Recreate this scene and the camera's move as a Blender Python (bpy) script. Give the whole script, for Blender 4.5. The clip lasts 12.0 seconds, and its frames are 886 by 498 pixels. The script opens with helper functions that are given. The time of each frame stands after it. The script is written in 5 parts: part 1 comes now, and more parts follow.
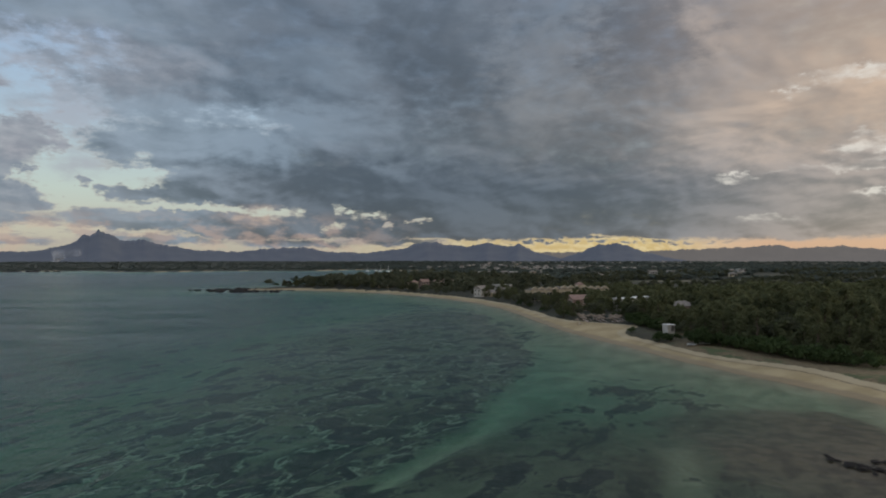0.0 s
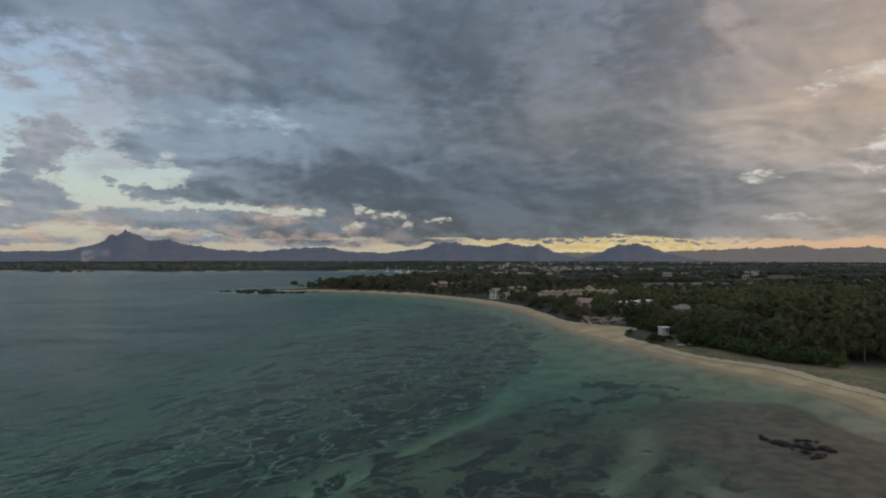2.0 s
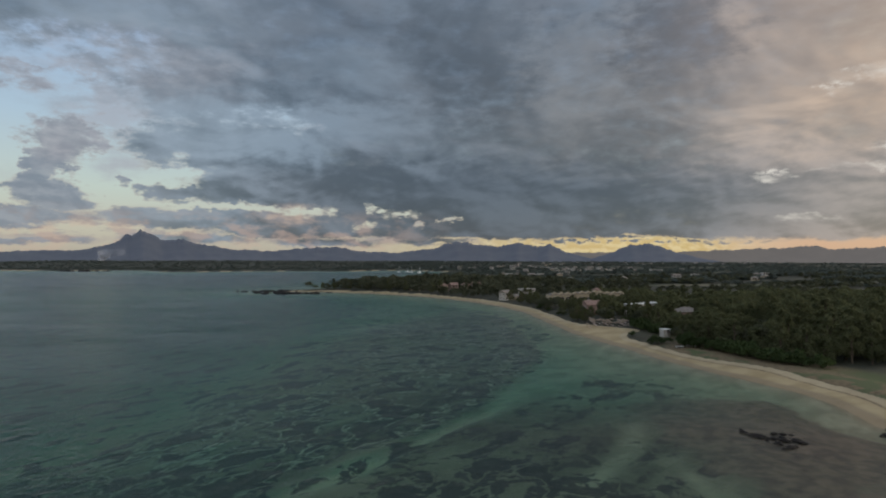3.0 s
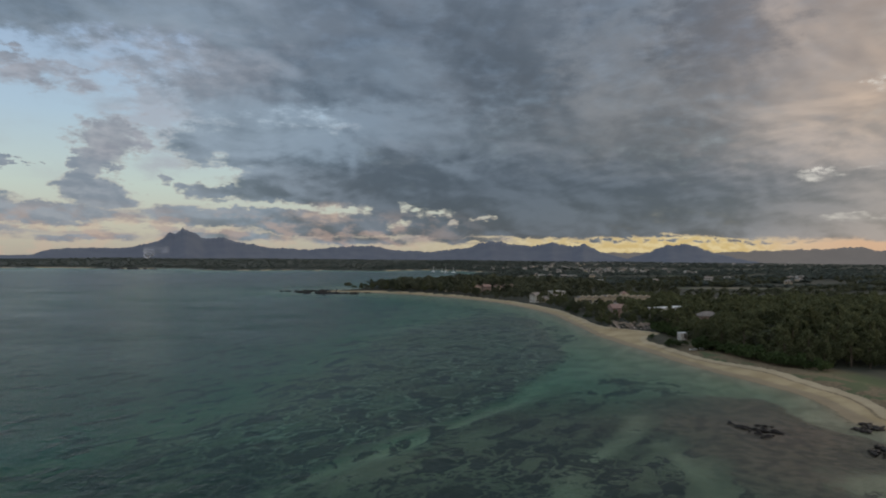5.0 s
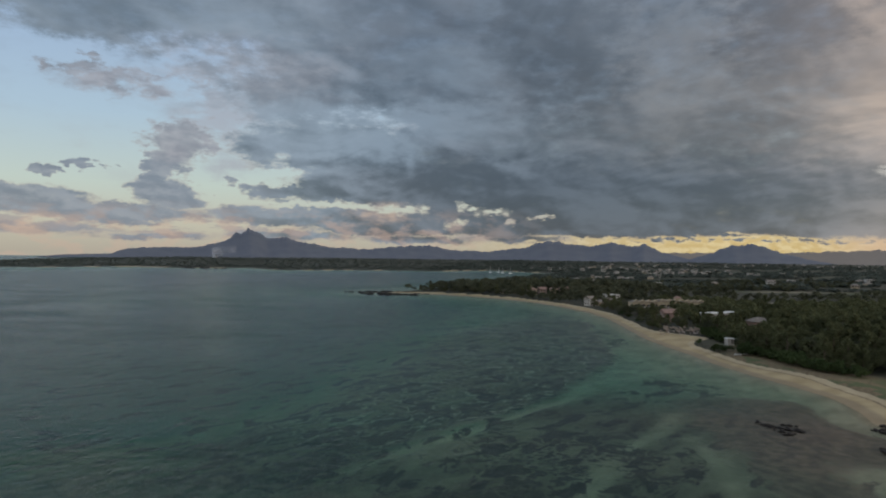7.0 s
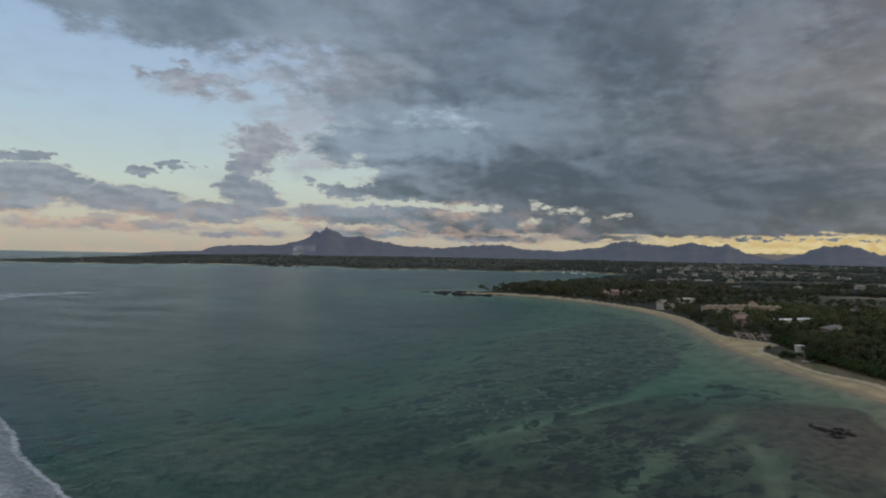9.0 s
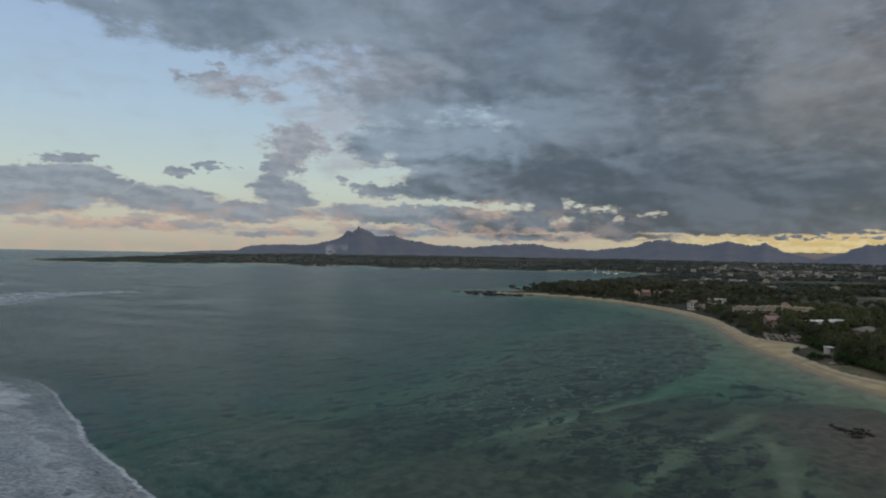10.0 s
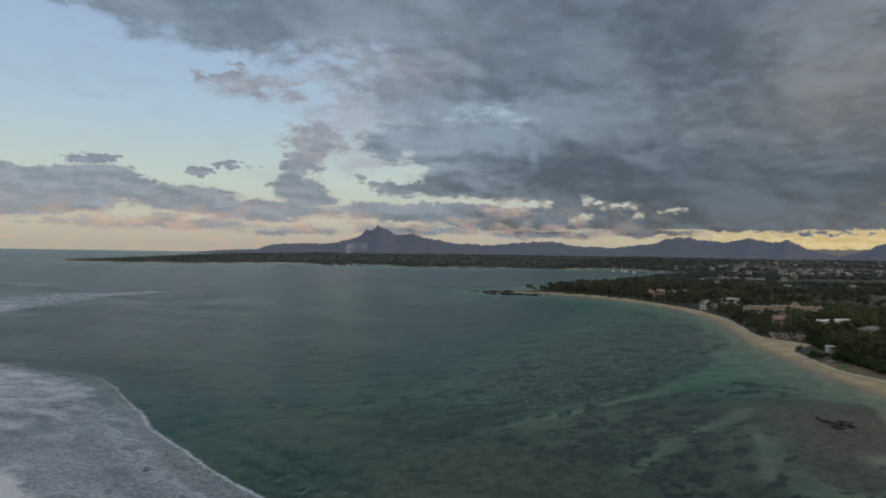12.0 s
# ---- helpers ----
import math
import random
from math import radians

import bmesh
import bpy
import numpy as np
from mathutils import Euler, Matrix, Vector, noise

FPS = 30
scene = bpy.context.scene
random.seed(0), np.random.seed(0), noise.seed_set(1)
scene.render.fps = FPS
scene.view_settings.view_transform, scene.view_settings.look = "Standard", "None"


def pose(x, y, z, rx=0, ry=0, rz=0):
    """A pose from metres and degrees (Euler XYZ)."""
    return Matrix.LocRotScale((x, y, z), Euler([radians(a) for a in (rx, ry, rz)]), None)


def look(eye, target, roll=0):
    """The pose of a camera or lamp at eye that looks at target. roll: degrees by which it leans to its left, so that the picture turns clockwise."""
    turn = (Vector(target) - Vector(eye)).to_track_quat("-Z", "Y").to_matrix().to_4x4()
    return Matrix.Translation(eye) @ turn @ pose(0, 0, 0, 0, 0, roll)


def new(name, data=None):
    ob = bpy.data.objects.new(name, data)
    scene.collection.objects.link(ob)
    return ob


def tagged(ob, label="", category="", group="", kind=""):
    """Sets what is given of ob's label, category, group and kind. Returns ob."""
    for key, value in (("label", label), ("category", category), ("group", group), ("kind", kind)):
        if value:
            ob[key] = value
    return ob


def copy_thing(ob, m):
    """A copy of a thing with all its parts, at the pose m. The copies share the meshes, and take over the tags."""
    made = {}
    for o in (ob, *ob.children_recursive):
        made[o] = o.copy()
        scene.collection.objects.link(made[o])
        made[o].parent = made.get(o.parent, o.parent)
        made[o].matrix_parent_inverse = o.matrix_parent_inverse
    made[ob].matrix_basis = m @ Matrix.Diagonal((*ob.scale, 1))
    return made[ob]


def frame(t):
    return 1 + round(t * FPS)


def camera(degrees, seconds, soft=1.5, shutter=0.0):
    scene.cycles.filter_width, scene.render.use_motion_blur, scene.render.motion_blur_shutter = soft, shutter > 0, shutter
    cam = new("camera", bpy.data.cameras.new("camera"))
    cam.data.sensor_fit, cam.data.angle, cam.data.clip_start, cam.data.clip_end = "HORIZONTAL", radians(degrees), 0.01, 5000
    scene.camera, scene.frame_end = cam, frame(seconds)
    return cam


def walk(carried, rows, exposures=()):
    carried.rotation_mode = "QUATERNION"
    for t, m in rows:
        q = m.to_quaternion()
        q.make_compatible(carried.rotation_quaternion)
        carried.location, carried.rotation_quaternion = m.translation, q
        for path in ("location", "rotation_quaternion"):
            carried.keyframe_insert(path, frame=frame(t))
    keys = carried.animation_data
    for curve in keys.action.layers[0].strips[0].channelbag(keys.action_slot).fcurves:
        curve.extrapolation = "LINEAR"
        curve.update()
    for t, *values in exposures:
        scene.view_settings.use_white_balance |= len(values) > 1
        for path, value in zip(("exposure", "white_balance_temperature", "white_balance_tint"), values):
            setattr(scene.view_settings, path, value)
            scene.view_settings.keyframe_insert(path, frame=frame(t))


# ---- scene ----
# The flight: a drone backs away from a beach, climbs from 30 to 53 m and turns to its left.
FLIGHT = [
    (0.0, 0.0, 0.0, 30.0, 0.0, 0.91, 0.02), (0.5, 0.54, -6.14, 30.54, 0.66, 0.93, 0.1), (1.0, 1.16, -12.29, 31.34, 1.1, 0.92, 0.1),
    (1.5, 1.56, -18.59, 32.4, 1.41, 0.91, 0.11), (2.0, 2.03, -25.19, 33.46, 1.79, 0.86, 0.13), (2.5, 2.22, -31.86, 34.58, 2.26, 0.82, 0.18),
    (3.0, 2.64, -38.53, 35.65, 2.81, 0.82, 0.22), (5.0, 4.57, -63.51, 39.54, 5.91, 0.68, 0.55), (5.5, 5.02, -69.68, 40.68, 7.11, 0.63, 0.59),
    (6.0, 5.6, -75.78, 41.75, 8.42, 0.6, 0.65), (6.5, 6.35, -81.67, 42.8, 9.77, 0.58, 0.69), (7.0, 7.23, -87.41, 43.8, 11.09, 0.55, 0.72),
    (9.0, 11.64, -109.25, 47.48, 17.73, 0.32, 1.1), (9.5, 13.49, -113.68, 48.29, 19.27, 0.24, 1.1), (10.0, 15.43, -118.28, 49.1, 20.59, 0.17, 1.05),
    (10.5, 17.37, -122.8, 49.98, 21.28, 0.11, 1.0), (11.0, 19.42, -127.46, 50.87, 21.89, 0.07, 0.91), (11.5, 21.17, -132.5, 51.76, 22.19, -0.01, 0.85),
    (12.0, 22.61, -137.55, 52.78, 22.28, -0.07, 0.83),
]
ROWS = []
for t, x, y, z, yaw, pitch, roll in FLIGHT:
    ya, pi_ = radians(yaw), radians(pitch)
    way = Vector((-math.sin(ya) * math.cos(pi_), math.cos(ya) * math.cos(pi_), math.sin(pi_)))
    eye = Vector((x, y, z))
    ROWS.append((t, look(eye, eye + way * 100, roll)))
cam = camera(70.41, 12.0, soft=2.0)
walk(cam, ROWS, [(0.0, 0.0), (12.0, 0.0)])


# ---- small node kit ----
class Kit:
    """Short names for building a node tree."""

    def __init__(self, tree):
        self.t = tree
        tree.nodes.clear()

    def put(self, sock, v):
        if v is None:
            return
        if isinstance(v, bpy.types.NodeSocket):
            self.t.links.new(v, sock)
        elif isinstance(v, (tuple, list)) and len(v) == 3 and sock.type == "RGBA":
            sock.default_value = (*v, 1)
        else:
            sock.default_value = v

    def node(self, kind):
        return self.t.nodes.new(kind)

    def m(self, op, a, b=None, c=None, clamp=False):
        n = self.node("ShaderNodeMath")
        n.operation, n.use_clamp = op, clamp
        for s, v in zip(n.inputs, (a, b, c)):
            self.put(s, v)
        return n.outputs[0]

    def v(self, op, a, b=None, c=None):
        n = self.node("ShaderNodeVectorMath")
        n.operation = op
        for s, q in zip(n.inputs, (a, b, c)):
            self.put(s, q)
        return n.outputs["Value"] if op in ("LENGTH", "DOT_PRODUCT") else n.outputs["Vector"]

    def mix(self, f, a, b, blend="MIX"):
        n = self.node("ShaderNodeMix")
        n.data_type, n.blend_type = "RGBA", blend
        self.put(n.inputs[0], f), self.put(n.inputs[6], a), self.put(n.inputs[7], b)
        return n.outputs[2]

    def step(self, x, lo, hi, a=0.0, b=1.0):
        n = self.node("ShaderNodeMapRange")
        n.interpolation_type = "SMOOTHSTEP"
        for s, q in zip(n.inputs, (x, lo, hi, a, b)):
            self.put(s, q)
        return n.outputs[0]

    def noise(self, vec, scale, detail=4.0, rough=0.55, warp=0.0, out=0):
        n = self.node("ShaderNodeTexNoise")
        self.put(n.inputs["Vector"], vec)
        n.inputs["Scale"].default_value, n.inputs["Detail"].default_value = scale, detail
        n.inputs["Roughness"].default_value, n.inputs["Distortion"].default_value = rough, warp
        return n.outputs[out]

    def sep(self, vec):
        n = self.node("ShaderNodeSeparateXYZ")
        self.put(n.inputs[0], vec)
        return n.outputs

    def com(self, x, y, z=0.0):
        n = self.node("ShaderNodeCombineXYZ")
        for s, q in zip(n.inputs, (x, y, z)):
            self.put(s, q)
        return n.outputs[0]

    def attr(self, name):
        n = self.node("ShaderNodeAttribute")
        n.attribute_name = name
        return n.outputs["Fac"]

    def place(self):
        return self.node("ShaderNodeNewGeometry").outputs["Position"]

    def bump(self, h, strength, dist):
        n = self.node("ShaderNodeBump")
        n.inputs["Strength"].default_value, n.inputs["Distance"].default_value = strength, dist
        self.put(n.inputs["Height"], h)
        return n.outputs[0]


# ---- the sky: a broken evening cloud deck, clear to the west-south-west, a yellow gap over the hills ----
def build_sky():
    w = bpy.data.worlds.new("evening_sky")
    scene.world = w
    w.use_nodes = True
    k = Kit(w.node_tree)
    d = k.node("ShaderNodeTexCoord").outputs["Generated"]
    x, y, z = k.sep(d)
    az = k.m("MULTIPLY", k.m("ARCTAN2", x, y), 57.2958)
    el = k.m("MULTIPLY", k.m("ARCSINE", z), 57.2958)
    up = k.m("ADD", k.m("MAXIMUM", z, 0.0), 0.36)
    flat = k.com(k.m("DIVIDE", x, up), k.m("DIVIDE", y, up))          # seen as a level layer overhead
    sheet = k.com(k.m("MULTIPLY", az, 0.20), k.m("MULTIPLY", el, 0.42))  # seen as puffs standing on the horizon
    broad = k.noise(flat, 1.25, 5, 0.50, 0.3)
    clump = k.noise(flat, 3.4, 4.5, 0.47, 0.5)
    lee = k.noise(k.v("MULTIPLY_ADD", flat, (0.984, 0.984, 1.0), (0.02, 0.0, 0.0)), 3.4, 4.5, 0.47, 0.5)
    fine = k.noise(sheet, 2.1, 6, 0.54, 0.1)
    shred = k.m("ADD", k.m("MULTIPLY", k.noise(sheet, 5.5, 5, 0.55, 0.3), k.step(el, 9.5, 6.5)), k.m("MULTIPLY", fine, k.step(el, 6.5, 9.5)))
    crown = k.noise(k.v("ADD", sheet, (0.10, 0.16, 0.0)), 2.1, 6, 0.54, 0.1)
    wa = k.sep(k.noise(sheet, 1.5, 8, 0.64, 0.0, 1))
    lift = k.m("MULTIPLY_ADD", k.m("MAXIMUM", el, 0.0), 0.30, 1.0)
    chart = k.com(k.m("ADD", az, k.m("MULTIPLY", k.m("SUBTRACT", wa[0], 0.5), k.m("MULTIPLY_ADD", k.m("MAXIMUM", el, 0.0), 0.6, 5.0))),
                  k.m("ADD", el, k.m("MULTIPLY", k.m("SUBTRACT", wa[1], 0.5), lift)))
    wb = k.sep(k.noise(sheet, 5.0, 5, 0.62, 0.0, 1))
    chart = k.v("ADD", chart, k.com(k.m("MULTIPLY", k.m("SUBTRACT", wb[0], 0.5), 1.5), k.m("MULTIPLY", k.m("SUBTRACT", wb[1], 0.5), 0.8)))
    plain = k.com(az, el)

    def blob(a, e, ra, re, soft=0.25, on=chart):
        q = k.v("MULTIPLY_ADD", on, (1 / ra, 1 / re, 0), (-a / ra, -e / re, 0))
        return k.step(k.v("LENGTH", q), 1.0 + soft, 1.0 - soft)

    def union(items, op="MAXIMUM"):
        out = items[0]
        for i in items[1:]:
            out = k.m(op, out, i)
        return out

    deck = union([
        blob(6, 18, 38, 14.6, 0.1), blob(-20, 15.5, 13, 4.2, 0.3), blob(-36, 19.5, 16, 3.6, 0.3), blob(-20, 9.2, 11, 2.2, 0.3),
        blob(-15, 6.2, 10, 1.9, 0.25), blob(-48, 19.3, 7, 1.6, 0.5), blob(25, 40, 70, 22, 0.25), blob(30, 6, 22, 4.4, 0.12),
        blob(9, 4.4, 24, 3.0, 0.12), blob(-29, 20, 10, 8, 0.4),
    ])
    puffs = union([
        blob(-34.0, 9.4, 2.6, 2.0, 0.4), blob(-35.6, 7.0, 1.5, 1.6, 0.3), blob(-34.8, 4.8, 3.1, 1.5, 0.3), blob(-55.5, 5.3, 4.4, 1.0), blob(-50.3, 5.0, 3.0, 1.2),
        blob(-56, 3.5, 6.5, 1.5), blob(-44.5, 3.9, 4.6, 1.3), blob(-39.5, 3.1, 7, 0.8), blob(-51.8, 6.7, 1.7, 0.5), blob(-43.6, 6.2, 1.5, 0.42),
        blob(-40.5, 6.8, 1.4, 0.2), blob(-63, 4.5, 6, 2.2), blob(-29.8, 6.1, 1.0, 0.55), blob(-24, 5.3, 5.5, 0.85), blob(-22, 3.2, 11, 0.95),
        blob(-12, 3.0, 6, 1.0), blob(-7.5, 3.1, 2.1, 0.9), blob(-37, 13.6, 5.5, 0.9, 0.6), blob(-41.5, 14.3, 1.8, 0.6, 0.6), blob(-1, 3.0, 3.5, 0.8), blob(-17, 2.2, 7, 0.55, 0.5), blob(-6, 2.1, 5, 0.5, 0.5), blob(3, 2.0, 4, 0.4, 0.5), blob(-25, 1.5, 6, 0.42, 0.6), blob(-13.5, 1.4, 5, 0.42, 0.6), blob(-4, 1.5, 3.5, 0.3, 0.6), blob(-46, 1.7, 8, 0.35, 0.7), blob(-36, 1.3, 5, 0.3, 0.7),
    ])
    gaps = union([
        k.m("MULTIPLY", blob(-18.2, 11.8, 3.4, 0.7, 0.9), 0.72), blob(-30.8, 10.8, 2.0, 0.9, 0.9), blob(-29.6, 8.2, 3.0, 0.5, 0.8), blob(-25.6, 7.2, 1.2, 0.3, 0.9), blob(-32.5, 16.2, 4.2, 1.4, 0.95), blob(-34, 13.4, 3.0, 0.7, 0.9), blob(-30.6, 5.2, 2.0, 0.8, 0.7), blob(-22.4, 4.4, 3.6, 0.30, 0.8), blob(-26.4, 4.8, 2.2, 0.25, 0.8),
        blob(-14.5, 4.2, 1.6, 0.5, 0.8), blob(-9.0, 4.4, 0.9, 0.25, 0.7), blob(-6.3, 4.0, 1.7, 0.30, 0.8), blob(-9.5, 3.0, 1.3, 0.40, 0.7), blob(-2.3, 3.4, 0.8, 0.22, 0.6), blob(-5.0, 3.1, 0.5, 0.4, 0.6),
    ])
    streaks = union([blob(8, 1.55, 5, 0.16, 0.7), blob(15, 1.45, 5, 0.13, 0.7), blob(20.5, 1.5, 4, 0.18, 0.7), blob(11.5, 1.95, 4, 0.2, 0.7), blob(1, 1.7, 4, 0.15, 0.7), blob(18, 1.9, 3, 0.16, 0.7)])
    puffs = k.m("MAXIMUM", puffs, k.m("MULTIPLY", streaks, k.step(shred, 0.40, 0.60)))
    lights = union([
        blob(25.0, 6.6, 1.6, 0.26, 0.5), blob(25.0, 7.2, 0.4, 0.3, 0.6), blob(27.3, 3.3, 1.8, 0.30, 0.5), blob(33.5, 7.2, 4.2, 0.24, 0.7), blob(34.6, 8.6, 1.5, 0.8, 0.6),
        blob(35.5, 5.0, 1.7, 0.2, 0.6), blob(35, 14.2, 4.2, 0.5, 0.8), blob(29.3, 13.8, 0.8, 0.5, 0.8),
    ])
    low = k.step(el, 1.9, 3.0)                                          # the deck ends above the hills
    lowr = k.step(k.m("ADD", el, k.m("ADD", k.m("MULTIPLY", k.m("SUBTRACT", wa[2], 0.5), 1.9), k.step(az, 17, 24, 0.0, 0.55))), 1.6, 2.1)
    cover = k.m("MAXIMUM", k.m("MULTIPLY", deck, lowr), k.m("MULTIPLY", puffs, 0.95))
    dens = k.m("ADD", k.m("SUBTRACT", cover, k.m("MULTIPLY", gaps, k.step(shred, 0.36, 0.62, 0.95, 0.30))),
               k.m("ADD", k.m("ADD", k.m("MULTIPLY", k.m("SUBTRACT", fine, 0.52), 0.8), k.m("MULTIPLY", k.m("SUBTRACT", clump, 0.5), k.step(el, 6, 11, 0.3, 0.7))), k.m("MULTIPLY", k.m("SUBTRACT", broad, 0.5), k.m("MULTIPLY", low, 0.45))))
    soft = k.step(el, 6.0, 11.0)                                          # ragged edges low down, soft veils higher up
    alpha = k.step(dens, k.m("MULTIPLY_ADD", soft, -0.14, 0.04), k.m("MULTIPLY_ADD", soft, 0.15, 0.92))
    # clear air between the clouds
    ramp = k.node("ShaderNodeValToRGB")
    k.put(ramp.inputs[0], k.m("DIVIDE", el, 40.0, None, True))
    stops = [(0.0, (0.42, 0.385, 0.32)), (0.06, (0.50, 0.485, 0.40)), (0.14, (0.50, 0.58, 0.53)), (0.28, (0.40, 0.53, 0.64)), (0.45, (0.33, 0.45, 0.63)), (1.0, (0.26, 0.38, 0.58))]
    while len(ramp.color_ramp.elements) < len(stops):
        ramp.color_ramp.elements.new(0.5)
    for e, (p, c) in zip(ramp.color_ramp.elements, stops):
        e.position, e.color = p, (*c, 1)
    clear = k.mix(blob(15, 0.6, 17, 2.6, 0.8, plain), ramp.outputs[0], k.mix(k.step(shred, 0.38, 0.62), (0.56, 0.42, 0.19), (0.66, 0.54, 0.30)))
    clear = k.mix(k.m("MULTIPLY", k.step(az, 19, 31), k.step(az, 60, 42)), clear, (0.66, 0.60, 0.50))
    clear = k.mix(k.m("MULTIPLY", k.step(az, 18, 28), k.step(el, 3, 1.4)), clear, (0.58, 0.38, 0.26))
    veil = k.m("MULTIPLY", k.step(k.noise(sheet, 0.7, 7, 0.6), 0.46, 0.66), k.m("MULTIPLY", k.step(el, 3.5, 7), k.step(az, -44, -30)))
    clear = k.mix(k.m("MULTIPLY", veil, 0.7), clear, (0.36, 0.37, 0.42))
    # low sunlit puffs
    bank = k.m("MULTIPLY", k.step(k.noise(k.com(k.m("MULTIPLY", az, 0.30), k.m("MULTIPLY", el, 1.1)), 1.0, 8, 0.62), 0.48, 0.57), k.m("MULTIPLY", k.step(el, 0.9, 1.7), k.m("MULTIPLY", k.step(el, 4.5, 3.0), k.step(az, 8, -6))))
    clear = k.mix(k.m("MULTIPLY", bank, 0.8), clear, (0.33, 0.30, 0.31))
    pink = k.m("MULTIPLY", k.step(fine, 0.47, 0.60), k.m("MULTIPLY", k.step(el, 3.6, 2.4), k.step(az, -2, -12)))
    clear = k.mix(k.m("MULTIPLY", pink, 0.35), clear, (0.56, 0.40, 0.32))
    # cloud tones
    crisp = k.step(el, 20, 7, 0.55, 1.0)                                   # heaped clouds low down, smooth sheets overhead
    relief = k.m("MULTIPLY", k.m("SUBTRACT", clump, lee), 1.3)
    shape = k.m("ADD", k.m("MULTIPLY_ADD", k.m("SUBTRACT", broad, 0.5), 0.75, 0.5), k.m("MULTIPLY", crisp, k.m("ADD", k.m("MULTIPLY", k.m("SUBTRACT", clump, 0.5), 0.85), relief)))
    for a, e, ra, re, gain in ((-19, 12, 6, 1.6, 0.20), (-8, 12.3, 7, 1.3, 0.14), (-17, 14.2, 9, 1.1, -0.10), (-1, 17, 5.5, 7, -0.16), (17.5, 18.6, 4, 3.2, -0.20), (9.5, 16.5, 4, 6, 0.14),
                               (-18, 7.4, 8, 1.3, -0.14), (-14, 9.4, 7, 1.0, 0.10), (-31, 11, 4, 2, 0.16), (-30, 18.5, 6, 3, 0.12), (11, 10.5, 6, 2.2, -0.12), (-3, 7.6, 6, 1.2, -0.08), (2, 9.6, 5, 1.0, 0.08)):
        shape = k.m("MULTIPLY_ADD", blob(a, e, ra, re, 0.85), gain, shape)
    shape = k.m("ADD", shape, k.m("MULTIPLY", k.m("MULTIPLY", k.m("SUBTRACT", fine, crown), k.step(el, 13, 7)), 0.55))
    tone = k.step(shape, 0.24, 0.76)
    cloud = k.mix(tone, (0.074, 0.100, 0.136), (0.205, 0.268, 0.345))
    lilac = k.step(k.noise(sheet, 0.3, 4), 0.45, 0.62)
    cloud = k.mix(k.m("MULTIPLY", lilac, 0.22), cloud, k.mix(tone, (0.115, 0.112, 0.128), (0.27, 0.25, 0.275)))
    west = k.step(az, -8, -34)
    cloud = k.mix(k.m("MULTIPLY", west, 0.75), cloud, k.mix(tone, (0.13, 0.17, 0.21), (0.31, 0.375, 0.45)))
    cloud = k.mix(k.m("MULTIPLY", blob(4, 15, 13, 11, 0.9), 0.7), cloud, k.mix(tone, (0.082, 0.096, 0.115), (0.165, 0.180, 0.205)))
    cloud = k.mix(k.m("MULTIPLY", blob(13, 11.5, 9, 6.5, 0.8), 0.6), cloud, k.mix(tone, (0.105, 0.102, 0.102), (0.225, 0.212, 0.202)))
    warm = k.m("MULTIPLY", blob(38, 15, 24, 13, 0.75), k.step(k.m("ADD", az, k.m("MULTIPLY", k.m("SUBTRACT", broad, 0.5), 22)), 5, 33))
    cloud = k.mix(warm, cloud, k.mix(tone, (0.33, 0.258, 0.210), (0.70, 0.51, 0.36)))
    cloud = k.mix(k.m("MULTIPLY", blob(32, 5, 16, 4.5, 0.6), 0.7), cloud, k.mix(tone, (0.15, 0.15, 0.16), (0.27, 0.25, 0.26)))
    cloud = k.mix(k.m("MULTIPLY", blob(3, 4.6, 21, 4.0, 0.6), 0.9), cloud, k.mix(tone, (0.046, 0.062, 0.092), (0.086, 0.110, 0.152)))
    heap = k.m("MULTIPLY", k.step(el, 9.5, 6.0), k.step(az, -24, -31))
    cloud = k.mix(k.m("MULTIPLY", heap, 0.85), cloud, k.mix(k.step(k.m("SUBTRACT", crown, fine), -0.16, 0.16), (0.180, 0.212, 0.265), (0.285, 0.312, 0.365)))
    tower = k.m("MAXIMUM", blob(-34.0, 9.8, 3.2, 2.2, 0.6), k.m("MAXIMUM", blob(-37, 14.0, 7, 1.6, 0.7), k.m("MULTIPLY", blob(-29, 15.5, 8, 2.2, 0.8), 0.6)))
    cloud = k.mix(k.m("MULTIPLY", tower, 0.8), cloud, k.mix(k.step(k.m("ADD", k.m("SUBTRACT", crown, fine), relief), -0.2, 0.2), (0.265, 0.272, 0.315), (0.385, 0.378, 0.415)))
    sunny = k.m("MULTIPLY", k.step(alpha, 0.98, 0.3), k.step(el, 16, 6))
    cloud = k.mix(k.m("MULTIPLY", sunny, 0.5), cloud, (0.52, 0.40, 0.33))
    rose = k.m("MULTIPLY", k.m("MULTIPLY", k.step(el, 4.6, 2.2), k.step(az, 0, -12)), k.step(fine, 0.45, 0.62))
    cloud = k.mix(k.m("MULTIPLY", rose, 0.6), cloud, (0.42, 0.31, 0.27))
    blush = k.m("MAXIMUM", blob(-16.6, 3.9, 2.6, 0.8, 0.8), k.m("MAXIMUM", blob(-33.5, 2.0, 3.0, 0.5, 0.8), blob(-47, 2.0, 5, 0.6, 0.8)))
    cloud = k.mix(k.m("MULTIPLY", blush, 0.65), cloud, k.mix(k.step(fine, 0.4, 0.6), (0.33, 0.27, 0.27), (0.58, 0.43, 0.34)))
    sky = k.mix(alpha, clear, cloud)
    sky = k.mix(k.m("MULTIPLY", lights, k.step(fine, 0.38, 0.68, 0.05, 0.72)), sky, (0.78, 0.74, 0.67))
